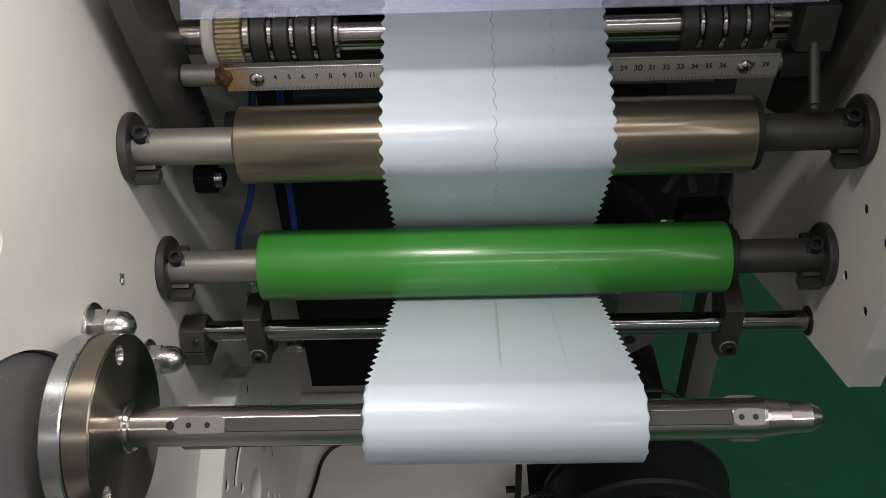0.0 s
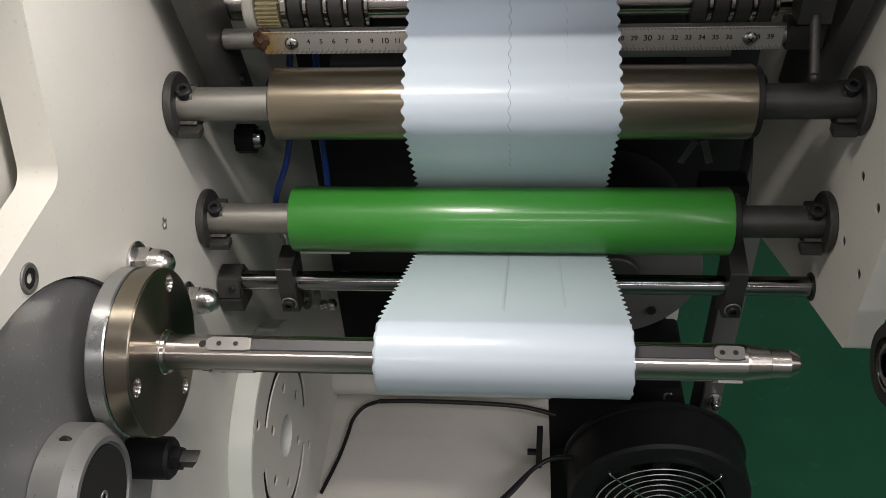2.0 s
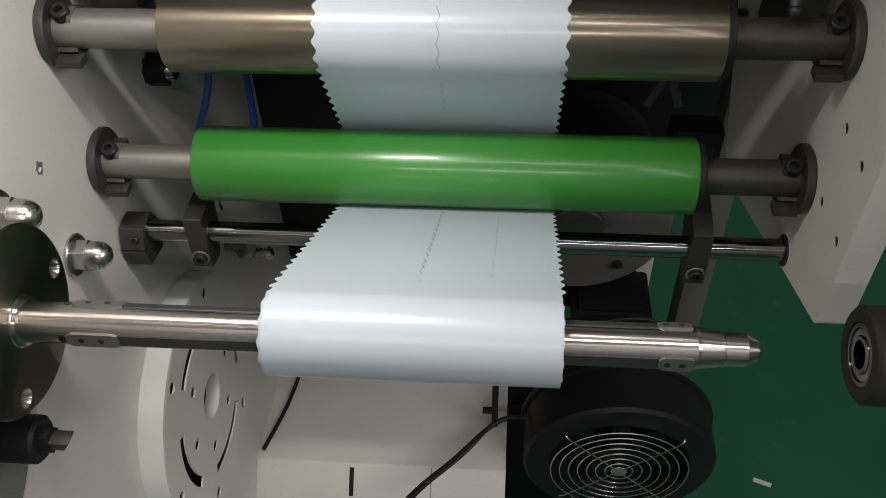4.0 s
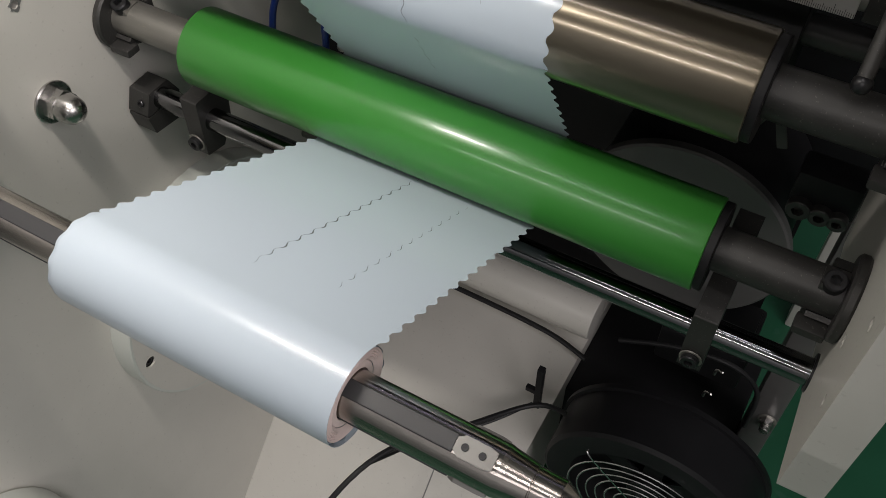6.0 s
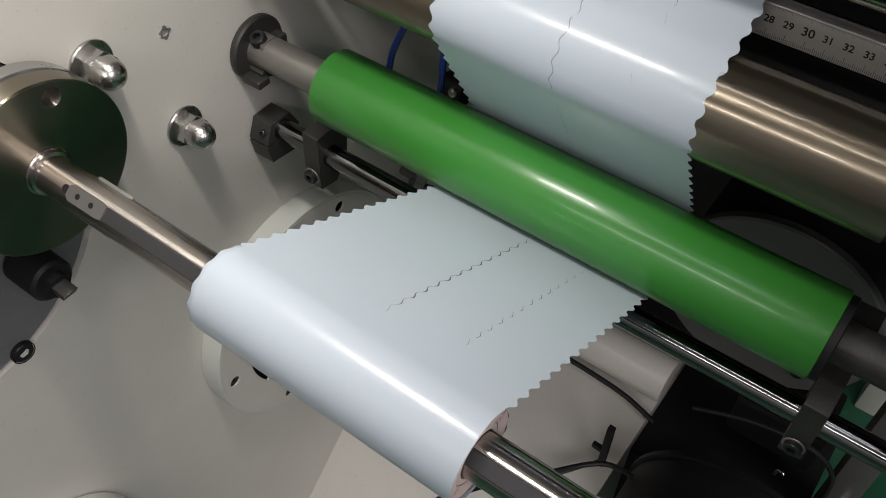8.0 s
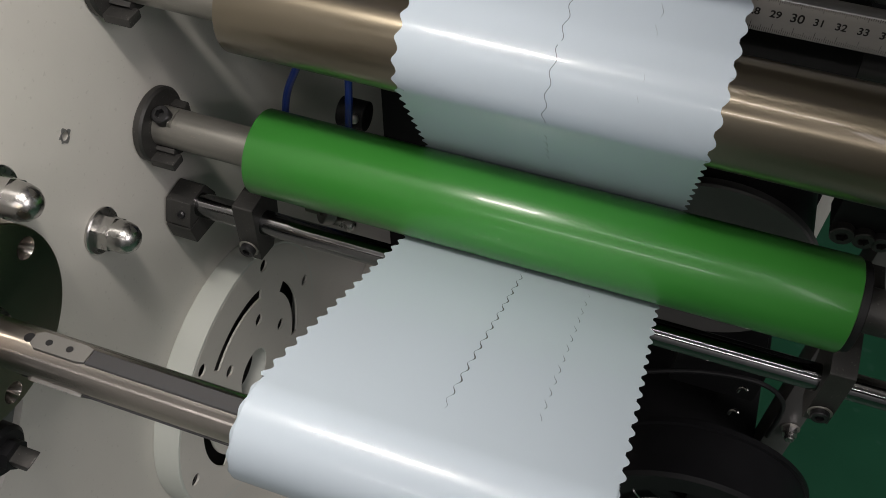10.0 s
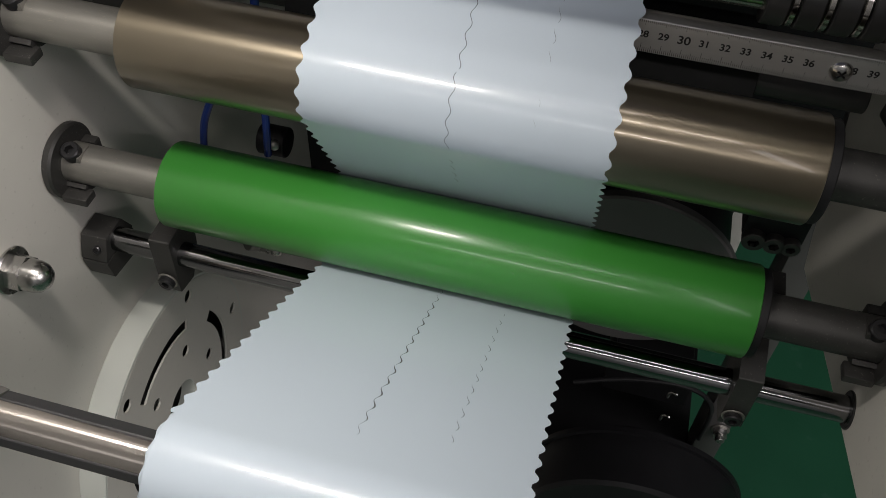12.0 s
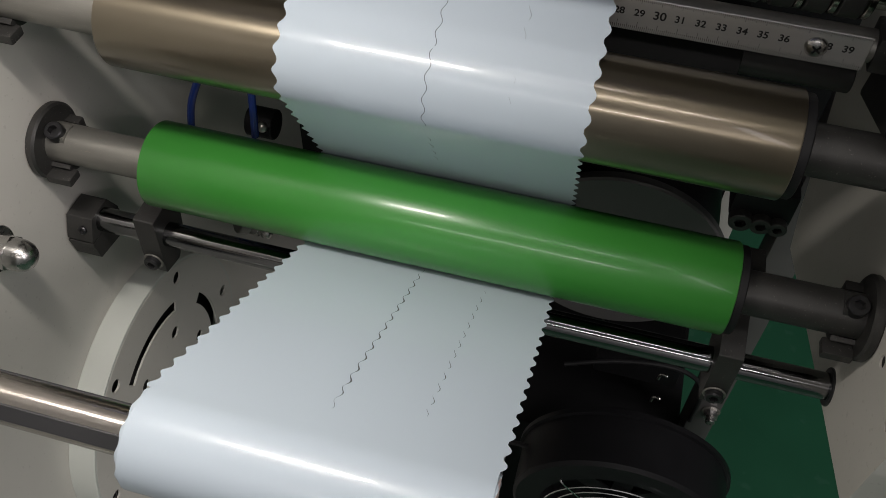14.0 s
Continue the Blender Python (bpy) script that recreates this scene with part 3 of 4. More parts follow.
part("neck", lathe(bmesh.new(), [(-0.028, 0.0118), (-0.028, 0.0150), (-0.0262, 0.0150), (-0.0255, 0.0142), (-0.0235, 0.0138), (-0.0228, 0.0119)], seg=48), SHAFT, spindle, "turned neck")
FL = 0.0556
holes = [circle(0.0455 * math.cos(radians(a)), 0.0455 * math.sin(radians(a)), 0.0062, 24) for a in (28, 148, 268)]
part("front_flange", plate_x(circle(0, 0, FL - 0.001, 96), holes, -0.042, -0.0275), BRASSY, spindle, "turned bronze-toned flange", 30)
for a in (28, 148, 268):
    c, d = 0.0455 * math.cos(radians(a)), 0.0455 * math.sin(radians(a))
    sink = lathe(bmesh.new(), [(-0.0276, 0.0061), (-0.0335, 0.0042), (-0.0405, 0.0040), (-0.0405, 0)], c, d, 24)
    part("countersink", sink, SHAFT, spindle, "bright countersunk hole")
part("flange_rim", ring_x(-0.0425, -0.028, FL, FL - 0.0015, seg=96), BRASSY, spindle)
part("rear_flange", rod_x(-0.0550, -0.0432, FL + 0.0003, seg=96, bevel=0.001), SILVER, spindle, "smooth zinc-grey flange")
part("flange_boss", rod_x(XL + 0.0015, -0.0547, 0.03, seg=40), SHAFT, spindle)
for k in range(3):
    key_turn = pose(0, 0, 0, 120 * k, 0, 0)

    def on_key(bm):
        return moved(bm, key_turn)

    key = part("key_strip", on_key(box(0.0335, 0.325, -0.0042, 0.0042, 0.0095, 0.01195, 0.0005, segments=1)), KEYSTRIP, spindle, "dark rubber key strip")
    for x0, x1, out in ((0.004, 0.0335, -0.0095), (0.325, 0.343, 0.0)):
        prof = [(x0, -0.0028), (x0 + 0.003, -0.0048), (x1 - 0.004, -0.0048), (x1, -0.0040), (x1, 0.0040), (x1 - 0.004, 0.0048), (x0 + 0.003, 0.0048), (x0, 0.0028)]
        bm = bmesh.new()
        low = [bm.verts.new((x, y, 0.0095)) for x, y in prof]
        high = [bm.verts.new((x, y, 0.0126)) for x, y in prof]
        bm.faces.new(low)
        bm.faces.new(high)
        for i in range(8):
            bm.faces.new((low[i], low[(i + 1) % 8], high[(i + 1) % 8], high[i]))
        holder = part("key_holder", on_key(bm), KEYMETAL, spindle, "satin metal key holder", 30)
        for xs in ((x0 + 0.0085, x0 + 0.0195) if out else (x0 + 0.0045, x0 + 0.0125)):
            part("screw_hole", on_key(moved(rod_x(0, 0.0004, 0.0017, seg=14, bevel=0.0001), pose(xs, 0, 0.01255, 0, -90, 0))), BOLT, holder)
    part("slot_end", on_key(moved(rod_x(0, 0.0003, 0.0026, seg=16, bevel=0.0001), pose(0.0015, 0, 0.0116, 0, -90, 0))), BOLT, spindle)

# support bearing that faces the spindle's end
bearing_arm = thing("support_bearing", "black bearing housing with a bright ball bearing facing the spindle", "bearing", (0.43, *SPINDLE))
part("housing", ring_x(0.0, 0.06, 0.0265, 0.0175, seg=48, bevel=0.002), RUBBER, bearing_arm, "black housing")
part("outer_race", ring_x(0.0006, 0.009, 0.0174, 0.0145, seg=48), CHROME, bearing_arm)
part("shield", ring_x(0.0014, 0.008, 0.0144, 0.0105, seg=48), SHAFT, bearing_arm)
part("inner_race", ring_x(0.0004, 0.009, 0.0104, 0.0078, seg=40), CHROME, bearing_arm)
part("bore", rod_x(0.02, 0.055, 0.0174, seg=32), BLACK, bearing_arm)
part("swing_arm", box(0.058, 0.085, -0.03, 0.03, -0.03, 0.34, 0.003), BLACK, bearing_arm, "black swing arm")

# ---- film ----
film = thing("film_web", "white glossy plastic film with scalloped edges running over the rollers", "film")
TH = 0.00016


def tangent(c1, r1, c2, r2, s):
    d = Vector((c2[0] - c1[0], c2[1] - c1[1]))
    a, b = math.atan2(d.y, d.x), math.acos((r1 + r2) / d.length)
    n = Vector((math.cos(a + s * b), math.sin(a + s * b)))
    return Vector(c1) + r1 * n, Vector(c2) - r2 * n, n


def edge_offset(s):
    w = math.sin(2 * math.pi * s / PITCH)
    return 0.0012 * w * (1.15 - 0.15 * w)


def slit_offset(s):
    return 0.0010 * math.sin(2 * math.pi * s / PITCH)


def ribbon(bm, place, s0, s1, x_in, x_out, low, high, per=10, cols=1):
    """A thin strip of film: place(s) gives y, z and the outward normal at the length s."""
    n = max(2, int((s1 - s0) / PITCH * per))
    rows = []
    for i in range(n + 1):
        s = s0 + (s1 - s0) * i / n
        y, z, ny, nz = place(s)
        xa, xb = x_in(s), x_out(s)
        rows.append([[bm.verts.new((xa + (xb - xa) * c / cols, y + ny * h, z + nz * h)) for c in range(cols + 1)] for h in (high, low)])
    for (t0, l0), (t1, l1) in zip(rows, rows[1:]):
        for c in range(cols):
            bm.faces.new((t0[c], t0[c + 1], t1[c + 1], t1[c]))
            bm.faces.new((l0[c], l1[c], l1[c + 1], l0[c + 1]))
        bm.faces.new((t0[0], t1[0], l1[0], l0[0]))
        bm.faces.new((t0[cols], l0[cols], l1[cols], t1[cols]))
    return bm


def drift(s, amount):
    """The film runs a little askew to the roll."""
    return amount * min(1.0, max(0.0, (s - S_T3) / (S_T4 - S_T3)))


DRIFT = (-0.0032, -0.0020)


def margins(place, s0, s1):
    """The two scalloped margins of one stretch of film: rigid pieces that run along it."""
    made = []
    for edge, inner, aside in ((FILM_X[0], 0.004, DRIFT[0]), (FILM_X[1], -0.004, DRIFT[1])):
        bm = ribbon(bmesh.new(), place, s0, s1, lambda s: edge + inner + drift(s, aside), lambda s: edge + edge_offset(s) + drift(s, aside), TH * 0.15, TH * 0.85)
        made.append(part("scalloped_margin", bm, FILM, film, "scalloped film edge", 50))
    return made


def slit(name, place, s0, s1, x, width, parent, gaps=0.0, both=True):
    """A wavy cut that shows as a dark line on the film."""
    bm = bmesh.new()
    n = int((s1 - s0) / PITCH * 14)
    last = None
    for i in range(n + 1):
        s = s0 + (s1 - s0) * i / n
        y, z, ny, nz = place(s)
        wave = math.sin(2 * math.pi * s / PITCH + 0.6)
        ease = min(1.0, (s - s0) / 0.03 + 0.15, (s1 - s) / 0.03 + 0.15) if gaps else 1.0
        w = width * ease * (0.62 + 0.38 * wave if gaps else 1.0)
        xm = x + slit_offset(s) + drift(s, -0.0026)
        h = TH + 0.00005
        cur = [bm.verts.new((xm - w, y + ny * h, z + nz * h)), bm.verts.new((xm + w, y + ny * h, z + nz * h))]
        if last and (not gaps or w > width * gaps):
            bm.faces.new((last[0], last[1], cur[1], cur[0]))
        last = cur
    bmesh.ops.delete(bm, geom=[v for v in bm.verts if not v.link_faces], context="VERTS")
    ob = part(name, bm, SLIT, parent, "thin dark wavy cut", 60)
    if gaps:
        ob["kind"] = "stuff"
    return ob


b_c, b_r = BROWN[:2], BROWN[2] + 0.0002
g_c, g_r = GREENR[:2], GREENR[2] + 0.0002
s_c, s_r = SPINDLE, ROLL_R
T1, T2, N1 = tangent(b_c, b_r, g_c, g_r, -1)     # brown front to green back
T3, T4, N3 = tangent(g_c, g_r, s_c, s_r, 1)      # green underside to the top of the roll
SLOPE = radians(26)                               # the film comes down from behind at this slope
up_n = Vector((-math.sin(SLOPE), math.cos(SLOPE)))
T0 = Vector(b_c) + b_r * up_n
a_top, a_t1 = math.atan2(up_n.y, up_n.x), math.atan2(N1.y, N1.x) % (2 * math.pi)
L_UP = 0.20
S_B = L_UP
S_T1 = S_B + b_r * (a_t1 - a_top)
S_T2 = S_T1 + (T2 - T1).length
a_t2, a_t3 = math.atan2(-N1.y, -N1.x), math.atan2(N3.y, N3.x)
while a_t3 > a_t2:
    a_t3 -= 2 * math.pi
S_T3 = S_T2 + g_r * (a_t2 - a_t3)
S_T4 = S_T3 + (T4 - T3).length


def straight(p, q, sp, nrm):
    d = (q - p).normalized()
    return lambda s: (p.x + d.x * (s - sp), p.y + d.y * (s - sp), nrm.x, nrm.y)


def curved(r, a0, sp, turn, outward):
    def place(s):
        a = a0 + turn * (s - sp) / r
        c, d = math.cos(a), math.sin(a)
        return (r * c, r * d, c, d) if outward else ((r + TH) * c, (r + TH) * d, -c, -d)
    return place


START = T0 + Vector((math.cos(SLOPE), math.sin(SLOPE))) * L_UP
upper_place = straight(START, T0, 0.0, up_n)
brown_place = curved(b_r, a_top, S_B, 1, True)
mid_place = straight(T1, T2, S_T1, N1)
green_place = curved(g_r, a_t2, S_T2, -1, False)
lower_place = straight(T3, T4, S_T3, -N3)
S_END = S_T4 + s_r * radians(235)
a_t4 = math.atan2(-N3.y, -N3.x)


def roll_place(s):
    a = a_t4 + (s - S_T4) / s_r
    return s_c[0] + s_r * math.cos(a), s_c[1] + s_r * math.sin(a), math.cos(a), math.sin(a)


def at_axis(place, c):
    def moved_place(s):
        y, z, ny, nz = place(s)
        return y + c[0], z + c[1], ny, nz
    return moved_place


def whole_place(s):
    for end, place in ((S_B, upper_place), (S_T1, at_axis(brown_place, b_c)), (S_T2, mid_place), (S_T3, at_axis(green_place, g_c)), (S_T4, lower_place)):
        if s <= end:
            return place(s)
    return roll_place(s)


sheet = bmesh.new()
ribbon(sheet, whole_place, 0.0, S_END, lambda s: FILM_X[0] + 0.0012 + drift(s, DRIFT[0]), lambda s: FILM_X[1] - 0.0012 + drift(s, DRIFT[1]), 0.0, TH, 6, 6)
part("sheet", sheet, FILM, film, "white glossy sheet", 60)
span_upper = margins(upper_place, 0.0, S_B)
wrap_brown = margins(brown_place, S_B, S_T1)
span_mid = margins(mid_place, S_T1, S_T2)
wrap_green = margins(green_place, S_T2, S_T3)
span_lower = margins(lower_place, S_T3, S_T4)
slit("slit_line", upper_place, 0.05, S_B, 0.1967, 0.00018, span_upper[0])
slit("slit_line", brown_place, S_B, S_T1, 0.1967, 0.00018, wrap_brown[0])
slit("slit_line", mid_place, S_T1, S_T2 - 0.02, 0.1967, 0.00022, span_mid[0], 0.5)
slit("slit_line", lower_place, S_T3 + 0.010, S_T4 - 0.016, 0.1967, 0.00043, span_lower[0], 0.12)
slit("slit_line", upper_place, 0.05, S_B, 0.2385, 0.00012, span_upper[0], 0.4)
slit("slit_line", brown_place, S_B, S_B + 0.03, 0.2385, 0.00012, wrap_brown[0], 0.4)
slit("slit_line", lower_place, S_T3 + 0.014, S_T4 - 0.016, 0.2375, 0.0002, span_lower[0], 0.4)

# the wound roll
film_roll = thing("film_roll", "small roll of white plastic film wound on the spindle", "film roll", (0, *SPINDLE))
xr0, xr1 = FILM_X[0] - 0.0036, FILM_X[1] - 0.0024
bm = bmesh.new()
lathe(bm, [(xr0, 0.017), (xr0 - 0.0008, 0.020), (xr0, ROLL_R - 0.0011), (xr0 + 0.0008, ROLL_R - 0.0006), (xr0 + 0.003, ROLL_R - 0.0003), (xr1 - 0.003, ROLL_R - 0.0003), (xr1 - 0.0008, ROLL_R - 0.0006), (xr1, ROLL_R - 0.0011)], seg=128)
for v in bm.verts:
    a = math.atan2(v.co.z, v.co.y)
    if v.co.x < xr0 + 0.001 or v.co.x > xr1 - 0.001:
        v.co.x += 0.0005 * math.sin(a * 13)
part("wound_film", bm, FILM, film_roll)
bm = bmesh.new()
prof = [(xr1 - 0.0002, ROLL_R - 0.0012)]
for i in range(9):
    r = ROLL_R - 0.0012 - 0.0006 * (i + 1)
    prof.append((xr1 - 0.0006 + (0.0007 if i % 2 else 0.0), r))
prof.append((xr1 - 0.0012, 0.0165))
lathe(bm, prof, seg=96)
part("roll_face", bm, FILM_EDGE, film_roll, "pinkish edges of the wound layers")
part("core", ring_x(xr0 - 0.001, xr1 - 0.0012, 0.0166, 0.0128, seg=64), FILM_EDGE, film_roll, "pale cardboard core")

# ---- on the left side plate ----
hub = thing("hub_disc", "dusty dark grey turret disc set flush in the side plate", "disc", (XL, -0.3213, -0.1319))
part("disc", lathe(bmesh.new(), [(-0.02, 0), (-0.02, 0.1288), (-0.004, 0.1288), (-0.0028, 0.1275), (-0.0040, 0.09), (-0.0028, 0.04), (-0.0028, 0)], seg=96), HUBGREY, hub)
part("shadow_gap", ring_x(-0.024, -0.010, 0.1303, 0.1289, seg=96, bevel=0.0001), BLACK, hub)
collar_ob = thing("hub_collar", "cast grey collar with a set screw on the turret disc", "collar", (XL - 0.0025, -0.327, -0.130))
part("ring", lathe(bmesh.new(), [(0, 0), (0, 0.044), (0.018, 0.044), (0.0255, 0.0365), (0.0255, 0.033), (0.0235, 0.0325), (0.0235, 0)], seg=48), CASTGREY, collar_ob)
part("inset", lathe(bmesh.new(), [(0.0236, 0), (0.0236, 0.0315), (0.0246, 0.031), (0.0246, 0.0)], seg=40), RUBBER, collar_ob, "dark dusty inset")
part("centre_screw", lathe(bmesh.new(), [(0.0245, 0.0042), (0.0252, 0.0040), (0.0252, 0.0026), (0.0246, 0.0022), (0.0246, 0)], seg=20), CASTGREY, collar_ob, "small dusty centre screw")
part("set_screw", moved(cap_screw(0.0045, 0.002), pose(0.011, 0.010, 0.0405, 76, 0, 0) @ pose(0, 0, 0, 0, -90, 0)), BOLT, collar_ob)
latch = thing("latch", "black round latch with a square metal pin", "latch", (XL, -0.258, -0.186))
part("body", rod_x(-0.002, 0.030, 0.0150, seg=40, bevel=0.0022), BLACK, latch)
part("neck", plate_x(rounded([(0.0088 * math.cos(radians(60 * i)), 0.0088 * math.sin(radians(60 * i))) for i in range(6)], 0.0006, 2), [], 0.029, 0.036), BLACKPLASTIC, latch, "", 25)
pin = box(0.030, 0.0485, -0.0052, 0.0052, -0.0035, 0.0035, 0.0007)
for v in pin.verts:
    if v.co.x > 0.046 and v.co.z < 0:
        v.co.x -= 0.004
part("pin", pin, BLACKED, latch, "square steel pin")


def acorn_nut(y, z, scale=1.0):
    ob = thing("acorn_nut", "nickel plated acorn nut with a washer on the side plate", "nut", (XL, y, z), "acorn nuts")
    part("washer", rod_x(0, 0.003, 0.0158, seg=40, bevel=0.0008), NICKEL, ob)
    bm = bmesh.new()
    hexa = [(0.0122 * math.cos(radians(60 * i + 10)), 0.0122 * math.sin(radians(60 * i + 10))) for i in range(6)]
    part("hexagon", plate_x(rounded(hexa, 0.0008, 2), [], 0.003, 0.0125), NICKEL, ob, "", 25)
    part("dome", lathe(bmesh.new(), [(0.0115, 0.0106), (0.0185, 0.0104), (0.0228, 0.0093), (0.0262, 0.0067), (0.0281, 0.0031), (0.0285, 0)], seg=40), NICKEL, ob)
    return ob


nut_a = acorn_nut(-0.1675, -0.0835)
copy_thing(nut_a, pose(XL, -0.1155, -0.1705))
black_nut = thing("star_knob", "black ribbed knob on the side plate behind the rollers", "knob", (XL, 0.080, -0.143))
star = [((0.0145 if i % 2 else 0.012) * math.cos(2 * math.pi * i / 16), (0.0145 if i % 2 else 0.012) * math.sin(2 * math.pi * i / 16)) for i in range(16)]
part("grip", plate_x(rounded(star, 0.0008, 2), [], 0, 0.018), BLACKPLASTIC, black_nut, "", 25)
part("cap", lathe(bmesh.new(), [(0.018, 0.010), (0.024, 0.0085), (0.026, 0.004), (0.026, 0)], seg=24), CHROME, black_nut)


def plate_screw(y, z, r, label):
    ob = thing("plate_screw", label, "screw", (XL, y, z), "plate screws")
    part("ring", ring_x(-0.001, 0.0012, r * 1.45, r, seg=28), KEYMETAL, ob)
    part("head", moved(cap_screw(r, 0.004), pose(-0.0032, 0, 0)), BOLT, ob)
    return ob


plate_screw(-0.2751, 0.0008, 0.0062, "socket screw sunk in the cream side plate")
deep = thing("plate_screw", "black socket screw sunk deep in the cream side plate", "screw", (XL, -0.288, -0.257), "plate screws")
part("head", moved(cap_screw(0.0078, 0.004), pose(-0.0034, 0, 0)), BOLT, deep)
part("bore", ring_x(-0.004, 0.0006, 0.0086, 0.0079, seg=28, bevel=0.0002), BLACK, deep)
chip = plate_x([((0.0045 + 0.0012 * math.sin(5 * a + 1)) * math.cos(a), (0.0045 + 0.0012 * math.cos(4 * a)) * math.sin(a)) for a in [2 * math.pi * i / 18 for i in range(18)]],
               [circle(0, 0, 0.0028, 10)], 0.0, 0.0003)
solo("chipped_hole", chip, CASTGREY, "small hole with chipped paint in the side plate", "hole", loc=(XL, -0.1103, -0.094))

# slotted round base of the next winding station
BC = (-0.043, -0.4425)
base = thing("slotted_base", "pale green-grey round base with slots and holes on the side plate", "base", (XL, *BC))
slots = [arc_slot(0, 0, 0.082, 0.0105, a - 30, a + 30) for a in (2, 92, 182, 272)]
hls = [circle(r * math.cos(radians(a)), r * math.sin(radians(a)), 0.0058, 20) for r in (0.055, 0.109) for a in (2, 62, 122, 182, 242, 302)]
hls.append(circle(0, 0, 0.0235, 40))
part("face_plate", plate_x(circle(0, 0, 0.1215, 96), slots + hls, 0.0212, 0.0230), CREAM, base, "cream face plate with slots", 30)
part("rim", ring_x(0.0, 0.0228, 0.1245, 0.1216, seg=96), PALE, base)
# black disc gives the slots and holes their inner darkness
part("backing", rod_x(0.0005, 0.002, 0.121, seg=64), BLACK, base, "black disc for the shade inside the hollow base")
part("base_screw", moved(cap_screw(0.0052, 0.004), pose(0.017, 0.109 * math.cos(radians(182)), 0.109 * math.sin(radians(182)))), BOLT, base)
part("bore", ring_x(0.009, 0.0225, 0.024, 0.0225, seg=40, bevel=0.0002), PALE, base)
low_boss = thing("round_boss", "pale painted round boss low on the side plate", "boss", (XL, -0.383, -0.517))
part("ring", ring_x(0, 0.025, 0.105, 0.085, seg=96, bevel=0.003), PALE, low_boss)
part("cover", rod_x(0, 0.018, 0.0849, seg=72), PALE, low_boss)

# ---- fan on the deck ----
fan = thing("cooling_fan", "black round motor fan with a wire guard on the deck", "fan", (0.391, 0.058, -0.696))


def turned_y(bm):
    return moved(bm, pose(0, 0, 0, 0, 0, 90))


part("drum", turned_y(lathe(bmesh.new(), [(0.0, 0.086), (0.0, 0.114), (0.004, 0.118), (0.060, 0.118), (0.061, 0.122), (0.067, 0.122), (0.068, 0.07), (0.10, 0.07), (0.10, 0)], seg=72)), BLACKPLASTIC, fan, "black drum")
part("throat", turned_y(lathe(bmesh.new(), [(0.0, 0.0865), (0.035, 0.082), (0.036, 0)], seg=48)), BLACK, fan, "dark fan throat")
part("fan_hub", turned_y(rod_x(0.012, 0.034, 0.022, seg=32)), BLACKPLASTIC, fan)
for i in range(7):
    blade = box(-0.011, 0.011, 0.014, 0.017, 0.02, 0.066, 0.0008)
    part("fan_blade", moved(blade, pose(0, 0.006, 0, 0, 360 / 7 * i, 0)), BLACKPLASTIC, fan)
wire_guard = part("guard_hub", turned_y(rod_x(-0.010, -0.0085, 0.010, seg=24)), WIRE, fan, "bright wire guard")
for i in range(7):
    r = 0.017 + 0.0111 * i
    bm = tube([(r * math.cos(2 * math.pi * k / 48), -0.0085, r * math.sin(2 * math.pi * k / 48)) for k in range(48)] + [(r, -0.0085, 0)], 0.0011, 6, False)
    part("guard_ring", bm, WIRE, wire_guard)
for a in (45, 135, 225, 315):
    c, s = math.cos(radians(a)), math.sin(radians(a))
    part("guard_spoke", tube([(0.008 * c, -0.0088, 0.008 * s), (0.087 * c, -0.0088, 0.087 * s), (0.098 * c, -0.004, 0.098 * s)], 0.0013, 6), WIRE, wire_guard)
part("foot", box(-0.055, 0.055, 0.012, 0.055, FLOOR + 0.696, -0.10, 0.002), BLACK, fan, "black mounting foot")

lug = thing("cable_post", "thin black post on the deck beside the fan", "post", (0.236, 0.118, DECK))
part("stem", box(-0.004, 0.004, -0.004, 0.004, 0, 0.085, 0.0008), BLACK, lug)
part("clip", box(-0.016, 0.004, -0.003, 0.003, 0.028, 0.036, 0.0008), BLACK, lug)

pipe = thing("cross_pipe", "grey painted round cross pipe at the back of the deck", "pipe", (XL, 0.245, -0.672))
part("tube", rod_x(0, 0.32, 0.030, seg=40), CREAM, pipe)
slot_mark = thing("deck_slot", "narrow dark slot in the sloping deck front", "slot", (0.057, 0.033, DECK - 0.016))
part("slot", moved(box(-0.0028, 0.0028, -0.0006, 0.0006, -0.018, 0.018, 0.0003), pose(0, 0, 0.0003, -46.6, 0, 0)), BLACK, slot_mark)

solo("pipe_cable", tube([(0.0025, 0.211, -0.692), (0.05, 0.2115, -0.690), (0.113, 0.211, -0.690), (0.17, 0.2105, -0.6915), (0.218, 0.208, -0.694), (0.262, 0.20, -0.700)], 0.0034), CABLE, "black cable lying along the cross pipe", "cable")
solo("hanging_cable", tube([(0.0025, 0.211, -0.692), (-0.02, 0.206, -0.700), (-0.034, 0.188, -0.7055), (-0.0385, 0.16, DECK + 0.003), (-0.045, 0.12, DECK + 0.003), (-0.0600, 0.062, DECK + 0.003)], 0.0027), CABLE, "black cable bending down to the deck", "cable")
solo("deck_cable", tube([(0.30, 0.09, -0.65), (0.245, 0.100, -0.672), (0.19, 0.035, -0.662), (0.13, -0.06, -0.63), (0.10, -0.16, -0.66), (0.09, -0.26, -0.74)], 0.0032), CABLE, "black cable running from the fan across the deck", "cable")
solo("deck_cable", tube([(0.235, 0.105, -0.685), (0.20, 0.06, -0.69), (0.15, 0.0, -0.68), (0.125, -0.07, -0.635)], 0.002), CABLE, "thin black cable beside the fan", "cable")
